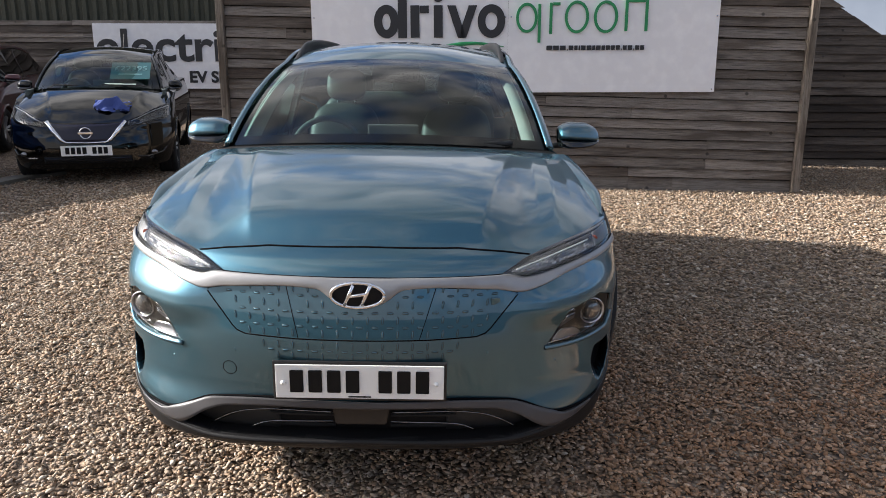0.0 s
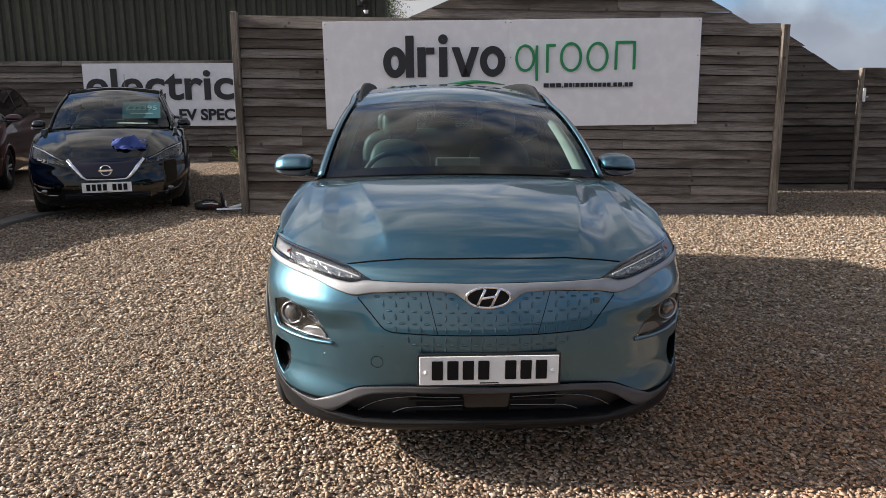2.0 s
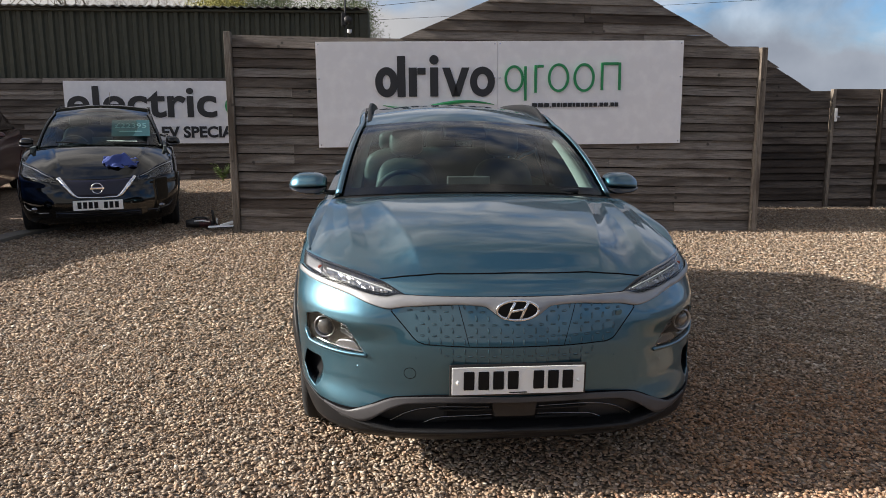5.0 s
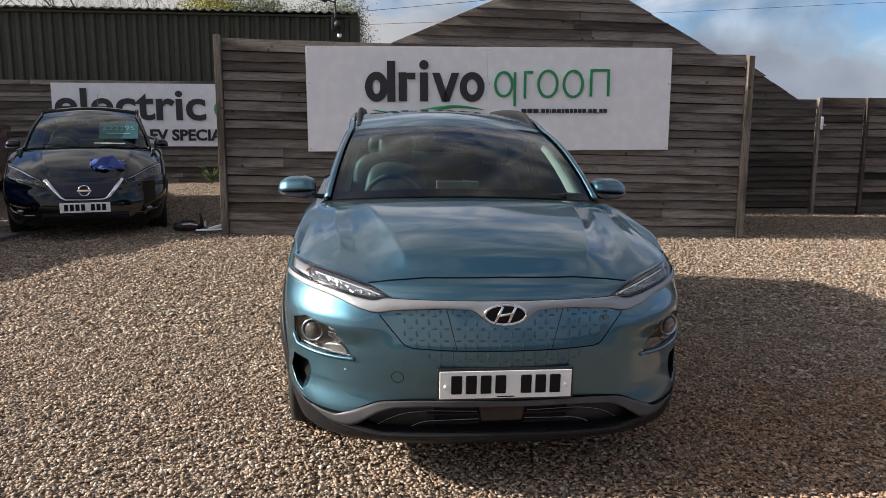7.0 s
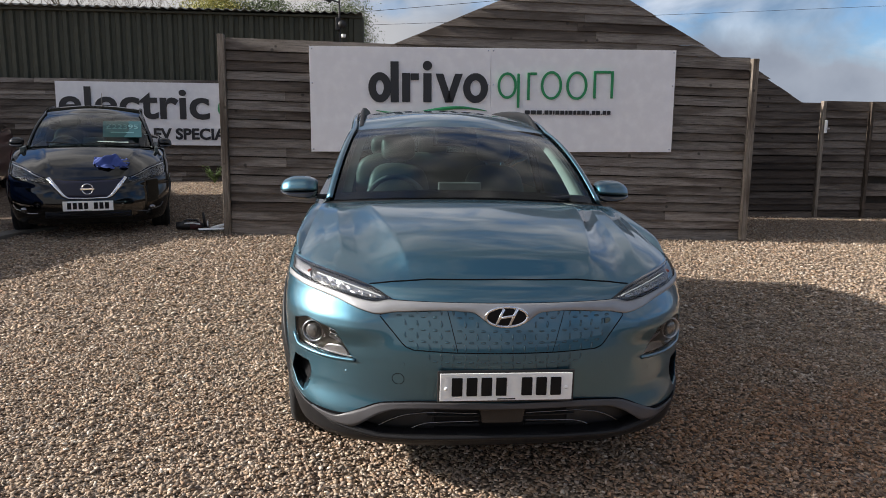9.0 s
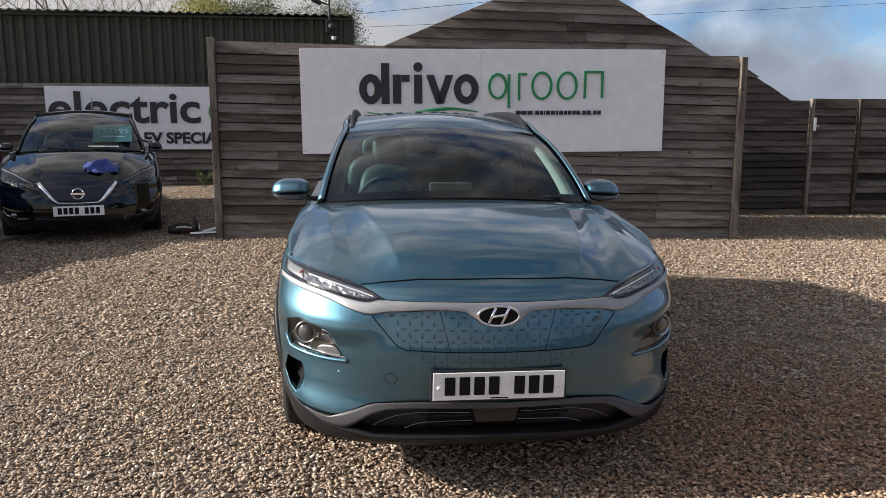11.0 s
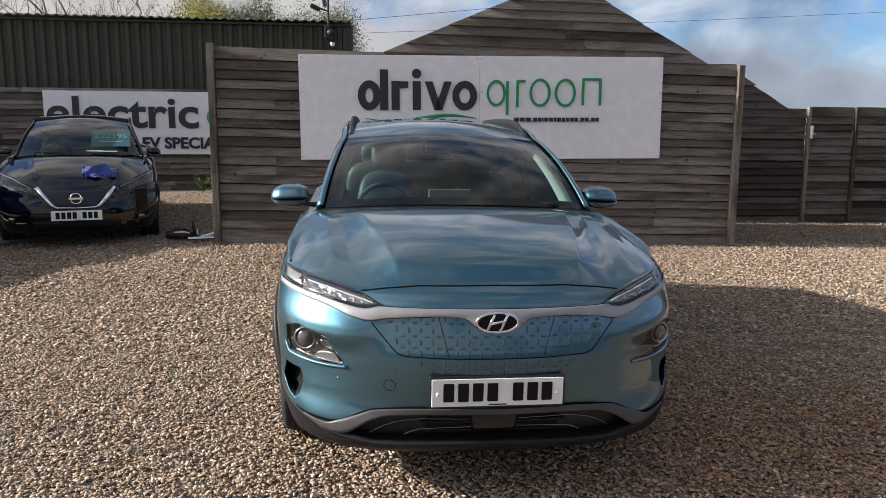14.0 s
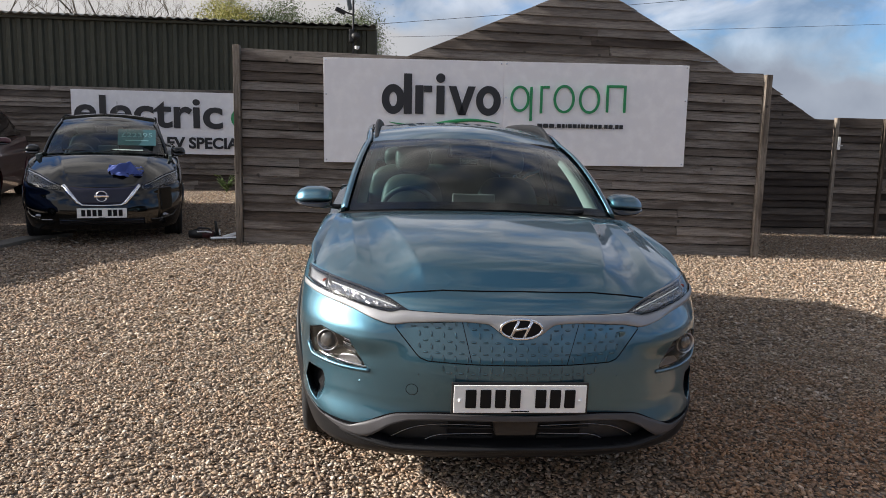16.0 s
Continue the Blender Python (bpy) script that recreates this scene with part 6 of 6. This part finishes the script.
def big_sign():
    """Dealer's board: two white panels with a word mark drawn as plain rings and bars."""
    wall = Matrix.Translation((*WALL_AT, 0)) @ pose(0, 0, 0, 0, 0, WALL_TURN)
    s = thing("sign_board", "large white sign board with charcoal and green raised shapes", "sign", wall @ pose(1.05, -0.035, 1.20, 0, -0.32, 0))
    W, H = 4.36, 1.21
    half = 2.12
    part("panel", boxed((half / 2, 0, H / 2), (half - 0.002, 0.022, H), 0.002), SIGN_WHITE, s)
    part("panel", boxed((half + (W - half) / 2, 0, H / 2), (W - half - 0.002, 0.022, H), 0.002), SIGN_WHITE, s)
    for x in (0.03, half - 0.03, half + 0.03, W - 0.03):
        for z in (0.03, H - 0.03, 0.79):
            part("screw", lathe([(0.001, -0.004), (0.008, -0.003), (0.010, 0.002)], "y", 12), CHROME, s, m=Matrix.Translation((x, -0.012, z)))
    k = 4.36 / 681.0
    y = -0.013
    base, xh = 1.205 - 98 * k, 53 * k
    mid = base + xh / 2
    X = lambda px: (px - 635) * k
    def put_shape(bm, name, x, z, mat):
        return part(name, bm, mat, s, m=Matrix.Translation((x, y, z)))
    put_shape(ring_shape(21 * k, 27 * k, 14 * k), "ring", X(762), mid, SIGN_BLACK)
    put_shape(bar_shape(15 * k, 73 * k), "bar", X(789), base + 36.5 * k, SIGN_BLACK)
    put_shape(bar_shape(15 * k, 52 * k), "bar", X(810), mid, SIGN_BLACK)
    put_shape(bar_shape(15 * k, 12 * k), "bar", X(826), base + 46 * k, SIGN_BLACK)
    put_shape(bar_shape(15 * k, 52 * k), "bar", X(849), mid, SIGN_BLACK)
    put_shape(lathe([(0.001, -0.016), (8.5 * k, -0.016), (8.5 * k, 0)], "y", 30), "dot", X(849), base + 66 * k, SIGN_BLACK)
    for q in (-1, 1):
        put_shape(slab([(-7 * k, 0), (7 * k, 0), (7 * k - q * -18 * k, 52 * k), (-7 * k - q * -18 * k, 52 * k)], 0.016), "bar", X(889), base + 0.0 * q, SIGN_BLACK)
    put_shape(ring_shape(23 * k, 27 * k, 13 * k), "ring", X(938), mid, SIGN_BLACK)
    up = 2 * k
    put_shape(ring_shape(18 * k, 24 * k, 4.6 * k), "ring", X(997), mid + up + 3 * k, SIGN_GREEN)
    put_shape(bar_shape(4.8 * k, 62 * k), "bar", X(1018), mid + up - 6 * k, SIGN_GREEN)
    put_shape(bar_shape(4.8 * k, 50 * k), "bar", X(1037), mid + up + 2 * k, SIGN_GREEN)
    for c in (1080, 1128):
        put_shape(ring_shape(20 * k, 26 * k, 4.6 * k), "ring", X(c), mid + up + 4 * k, SIGN_GREEN)
    put_shape(bar_shape(12 * k, 4.8 * k), "bar", X(1046), mid + up + 25 * k, SIGN_GREEN)
    put_shape(bar_shape(28 * k, 4.8 * k), "bar", X(1178), mid + up + 29 * k, SIGN_GREEN)
    for c in (1162, 1195):
        put_shape(bar_shape(4.8 * k, 50 * k), "bar", X(c), mid + up + 6 * k, SIGN_GREEN)
    # web line as a row of small bars, and a long green swoosh under the word mark
    x = 1030
    for w in (11, 11, 11, 3, 9, 7, 4, 9, 9, 6, 9, 7, 8, 8, 8, 3, 8, 9, 3, 8, 8):
        put_shape(bar_shape((w - 1.6) * k, (7.5 if w > 3 else 3) * k), "bar", X(x + w / 2), base - 17 * k - (0 if w > 3 else 3 * k), SIGN_BLACK)
        x += w * 170 / 164.0
    u = np.linspace(0, 1, 26)
    swoosh = [(X(755 + 205 * t), y - 0.006, base - 15 * k - 6 * k * math.sin(math.pi * t * 2.0)) for t in u]
    part("swoosh", tubed(swoosh, [0.004 + 0.02 * math.sin(math.pi * t) for t in u], 8), SIGN_GREEN, s)
    return s


big_sign()


def far_sign():
    s = thing("sign_board", "white sign board with large charcoal letters on the fence", "sign", pose(-6.85, 14.96, 1.11, 0, 0, 0))
    part("panel", boxed((2.6, 0, 0.62), (5.2, 0.02, 1.24), 0.002), SIGN_WHITE, s)
    letters("electric", 0.60, (0.05, -0.012, 0.54), 2.90, SIGN_BLACK, s, 0.020)
    letters("c", 0.60, (3.11, -0.012, 0.54), 0.34, SIGN_GREEN, s, -0.012)
    letters("EV SPECIALISTS", 0.215, (1.84, -0.012, 0.125), 2.12, SIGN_BLACK, s, 0.034)


far_sign()


# ---- mast, wires, trees, odds and ends ----
def cctv():
    s = thing("security_camera", "security camera on a short mast at the barn corner", "camera", pose(-1.28, 15.0, 0))
    part("mast", tubed([(0, 0, 3.2), (0.0, 0, 4.6)], 0.022, 10), BLACK_PLASTIC, s)
    part("junction_box", boxed((-0.03, -0.06, 3.56), (0.10, 0.10, 0.26), 0.02), BLACK_PLASTIC, s)
    part("round_cover", lathe([(0.001, -0.05), (0.07, -0.045), (0.085, 0.0), (0.07, 0.03)], "y", 20), BLACK_PLASTIC, s, smooth=True, m=Matrix.Translation((0.05, -0.08, 3.55)))
    part("bracket", tubed([(0, 0, 3.98), (-0.16, -0.08, 4.02)], 0.018, 8), BLACK_PLASTIC, s)
    part("housing", boxed((-0.25, -0.12, 4.03), (0.22, 0.10, 0.09), 0.03, Matrix.Rotation(radians(24), 4, "Y")), BLACK_PLASTIC, s, "dark camera housing")
    part("floodlight", boxed((-0.09, -0.06, 4.24), (0.09, 0.08, 0.36), 0.02, Matrix.Rotation(radians(-10), 4, "Y")), DASH, s, "grey floodlight")
    part("dome", lathe([(0.001, 3.28), (0.04, 3.30), (0.05, 3.36)], "z", 16), PAPER, s, "small white sensor dome", m=Matrix.Translation((0.08, -0.08, 0)))


cctv()


def wire(a, b, sag, r):
    pts = [(lerp(a[0], b[0], t), lerp(a[1], b[1], t), lerp(a[2], b[2], t) - sag * 4 * t * (1 - t)) for t in np.linspace(0, 1, 30)]
    ob = part("overhead_wire", tubed(pts, r, 5), BLACK_PLASTIC)
    tagged(ob, "thin dark overhead wire against the sky", "wire", group="overhead wires")


wire((-12.0, 46.0, 7.4), (60.0, 46.0, 16.2), 0.5, 0.014)
wire((-12.0, 46.0, 7.15), (70.0, 46.0, 12.4), 0.3, 0.011)

def utility_pole(x, y, h):
    p = thing("utility_pole", "weathered wooden pole that carries the overhead wires", "pole", pose(x, y, 0))
    part("shaft", tubed([(0, 0.02, 0), (0, 0.02, h)], [0.14, 0.10], 12), POST, p, smooth=True)
    for z in (h - 0.05, h - 0.30):
        part("insulator", lathe([(0.02, -0.05), (0.05, -0.03), (0.05, 0.0), (0.02, 0.02)], "z", 12), DASH, p, m=Matrix.Translation((0.0, -0.10, z)))


utility_pole(-12.0, 46.1, 7.45)

BARK = plastic("bark", (0.11, 0.095, 0.075), 0.9, 40.0)


def leaf_mat(name, a, b):
    m = material(name, a, 0.6)
    geo = m.node_tree.nodes.new("ShaderNodeNewGeometry")
    link(m, ramp(m, geo.outputs["Random Per Island"], [(0, a), (1, b)]), bsdf(m).inputs["Base Color"])
    bsdf(m).inputs["Subsurface Weight"].default_value = 0.0
    return m


def tree(at, height, spread, seed, leaves=None, count=0, label="", leaf=0.034, depth=5):
    rng = random.Random(seed)
    t = thing("tree", label, "tree", pose(*at))
    bm = bmesh.new()
    tips = []
    def grow(p, d, ln, r, lev):
        pts, rs = [p], [r]
        q = p
        for k in range(4):
            d = (d + Vector((rng.gauss(0, 0.13), rng.gauss(0, 0.13), rng.gauss(0.02, 0.08)))).normalized()
            q = q + d * ln / 4
            pts.append(q)
            rs.append(r * (1 - 0.45 * (k + 1) / 4))
        tube(bm, pts, rs, 6 if lev < 2 else 4, caps=lev < 2)
        if lev >= depth:
            tips.append(q)
            return
        if lev >= depth - 2:
            tips.append(q)
        for k in range(3 if lev < depth - 1 else 2):
            side = Vector((rng.gauss(0, 1), rng.gauss(0, 1), rng.uniform(-0.1, 0.9))).normalized()
            grow(pts[rng.choice((2, 3, 4))], (d * 0.75 + side * spread + Vector((0, 0, 0.12))).normalized(), ln * rng.uniform(0.58, 0.82), r * 0.5, lev + 1)
    grow(Vector((0, 0, -0.3)), Vector((0, 0, 1)), height * 0.34, height * 0.016, 0)
    part("trunk", bm, BARK, t)
    if leaves:
        rg = np.random.default_rng(seed)
        tip = np.array([list(p) for p in tips])
        c = tip[rg.integers(0, len(tip), count)] + rg.normal(0, 0.24, (count, 3))
        a, b = rg.normal(0, 1, (count, 3)), rg.normal(0, 1, (count, 3))
        a /= np.linalg.norm(a, axis=1)[:, None]
        b = np.cross(a, b)
        b /= np.linalg.norm(b, axis=1)[:, None]
        sz = leaf * rg.uniform(0.6, 1.3, count)[:, None]
        V = np.stack([c - a * sz, c + b * sz * 0.5, c + a * sz, c - b * sz * 0.5], 1).reshape(-1, 3)
        me = bpy.data.meshes.new("crown")
        me.from_pydata(V.tolist(), [], np.arange(4 * count).reshape(-1, 4).tolist())
        put("crown", me, leaves, t)
    return t


YELLOW_LEAF = leaf_mat("autumn_leaves", (0.16, 0.17, 0.03), (0.34, 0.30, 0.06))
GREEN_LEAF = leaf_mat("green_leaves", (0.035, 0.06, 0.02), (0.10, 0.13, 0.045))
tree((-13.2, 28.5, 0.5), 9.5, 0.75, 3, None, 0, "bare winter tree with many fine twigs", depth=6)
tree((-15.6, 29.5, 0.5), 9.0, 0.75, 13, None, 0, "bare winter tree with many fine twigs", depth=6)
tree((-9.0, 29.0, 0.5), 9.5, 0.8, 5, None, 0, "bare winter tree with many fine twigs", depth=6)
tree((-6.3, 27.5, 0.5), 7.8, 0.8, 7, YELLOW_LEAF, 34000, "tree with sparse yellow-green autumn leaves")
tree((-3.9, 28.5, 0.5), 7.8, 0.85, 8, GREEN_LEAF, 46000, "dense green-leaved tree behind the barn")
tree((-2.2, 28.0, 0.5), 7.6, 0.8, 21, GREEN_LEAF, 42000, "dense green-leaved tree behind the barn")
tree((-0.4, 27.0, 0.5), 5.3, 0.8, 31, None, 0, "bare twiggy shrub behind the barn", depth=5)


WEED_LEAF = leaf_mat("weed_leaves", (0.06, 0.11, 0.03), (0.15, 0.21, 0.06))


def weed(at, seed):
    rng = random.Random(seed)
    w = thing("weed", "small green weed growing at the foot of the fence", "plant", pose(*at))
    for k in range(20):
        a, l = rng.uniform(0, math.tau), rng.uniform(0.14, 0.36)
        d = Vector((math.cos(a), math.sin(a), 0))
        part("stem", tubed([(0, 0, 0), d * l * 0.3 + Vector((0, 0, l * 0.7)), d * l * 0.6 + Vector((0, 0, l))], [0.006, 0.005, 0.002], 5), WEED_LEAF, w)
        for q in range(5):
            t = 0.3 + 0.15 * q
            p = d * l * 0.6 * t + Vector((0, 0, l * t))
            bm = bmesh.new()
            u = Vector((rng.gauss(0, 1), rng.gauss(0, 1), 0.3)).normalized() * 0.09
            v = u.cross(Vector((0, 0, 1))).normalized() * 0.036
            bm.faces.new([bm.verts.new(x) for x in (p, p + u * 0.5 + v, p + u, p + u * 0.5 - v)])
            part("leaf", bm, WEED_LEAF, w)


weed((-3.75, 14.4, float(ground_z(-3.75, 14.4))), 2)

SLAB = plastic("worn_concrete", (0.13, 0.118, 0.10), 0.85, 30.0)


def paving(at, turn, size, seed):
    rng = random.Random(seed)
    w, l = size
    pts = [(-w / 2, -l / 2), (w / 2 + rng.uniform(-0.02, 0.02), -l / 2 + rng.uniform(-0.05, 0.05)), (w / 2, l * 0.1), (w / 2 + 0.03, l / 2), (-w / 2 + rng.uniform(0, 0.05), l / 2 - 0.05), (-w / 2 - 0.02, 0)]
    bm = bmesh.new()
    f = bm.faces.new([bm.verts.new((x, y, 0)) for x, y in pts])
    r = bmesh.ops.extrude_face_region(bm, geom=[f])
    bmesh.ops.translate(bm, verts=[v for v in r["geom"] if isinstance(v, bmesh.types.BMVert)], vec=(0, 0, 0.045))
    bmesh.ops.recalc_face_normals(bm, faces=bm.faces)
    bmesh.ops.bevel(bm, geom=list(bm.edges), offset=0.008, segments=2, affect="EDGES")
    ob = part("kerb_slab", bm, SLAB, m=pose(*at, float(ground_z(*at)) - 0.01, 1.5, 0, turn))
    tagged(ob, "broken grey slab half sunk in the gravel", "slab", group="broken slabs")


paving((-5.12, 7.62), -8, (0.22, 0.48), 1)
paving((-5.02, 8.25), -14, (0.24, 0.85), 2)
paving((-4.80, 8.75), -30, (0.22, 0.5), 3)


def tools_by_wall():
    z = float(ground_z(-2.8, 8.6))
    v = thing("hand_vacuum", "small black and red hand vacuum lying on the gravel", "vacuum", pose(-2.88, 8.62, z + 0.012, 0, 0, 4))
    dark_red = plastic("dull_red_plastic", (0.05, 0.012, 0.014), 0.5)
    part("body", tubed([(-0.20, 0, 0.05), (-0.12, 0, 0.055), (0.05, 0.01, 0.05), (0.12, 0.01, 0.045)], [0.045, 0.055, 0.05, 0.03], 14), BLACK_PLASTIC, v, smooth=True)
    part("motor_cover", tubed([(-0.04, -0.01, 0.055), (0.09, 0.0, 0.05)], [0.050, 0.045], 14), dark_red, v, "dull red cover", True)
    part("handle", tubed([(-0.15, 0, 0.09), (-0.08, 0, 0.125), (0.03, 0, 0.12), (0.07, 0, 0.085)], 0.012, 8), BLACK_PLASTIC, v, smooth=True)
    part("grip", tubed([(0.13, 0.01, 0.03), (0.12, 0.02, 0.14), (0.11, 0.02, 0.21)], [0.02, 0.017, 0.014], 8), BLACK_PLASTIC, v, smooth=True)
    part("collar", lathe([(0.035, -0.01), (0.045, 0.0), (0.035, 0.01)], "x", 18), BLACK_PLASTIC, v, m=Matrix.Translation((0.16, 0.01, 0.05)))
    part("pale_strip", tubed([(-0.10, -0.045, 0.085), (0.0, -0.05, 0.09), (0.08, -0.045, 0.075)], 0.009, 8), PAPER, v, "pale plastic strip", True)
    part("ring", lathe([(0.030, -0.008), (0.044, 0.0), (0.030, 0.008)], "x", 18), PAPER, v, "pale ring", m=Matrix.Translation((0.165, 0.0, 0.075)))
    t = thing("crevice_tool", "white plastic squeegee lying on the gravel beside the wall", "squeegee", pose(-2.62, 8.52, z + 0.012, 0, 0, 14))
    part("blade", boxed((0, 0, 0.02), (0.36, 0.085, 0.014), 0.004, Matrix.Rotation(radians(8), 4, "X")), PAPER, t)
    part("head", boxed((0.06, 0.05, 0.05), (0.20, 0.05, 0.03), 0.01, Matrix.Rotation(radians(-14), 4, "Y")), PAPER, t)
    part("rubber", boxed((0, -0.05, 0.016), (0.38, 0.02, 0.008), 0.002), RUBBER, t)


tools_by_wall()

# ---- loose stones, the nearest first ----
pebbles("gravel_near", -3.4, 2.8, 1.5, 4.4, 4450, 0.0044, 0.0120, 11, [(-0.95, 0.42, 2.8, 4.5)])
pebbles("gravel_left", -6.2, -3.4, 2.2, 4.4, 2200, 0.0065, 0.0160, 16, fine=False)
pebbles("gravel_middle", -6.6, 6.4, 4.4, 9.4, 1350, 0.008, 0.0195, 12, [(-0.95, 0.42, 4.3, 6.2), (-2.3, 3.9, 8.5, 9.5)], fine=False)
pebbles("gravel_side", 3.9, 8.6, 9.4, 10.32, 1300, 0.008, 0.019, 14, fine=False)
pebbles("gravel_edge", 6.4, 8.6, 6.6, 9.4, 1200, 0.008, 0.018, 15, fine=False)
pebbles("gravel_back", -4.2, -2.3, 9.4, 14.6, 900, 0.010, 0.021, 13, fine=False)
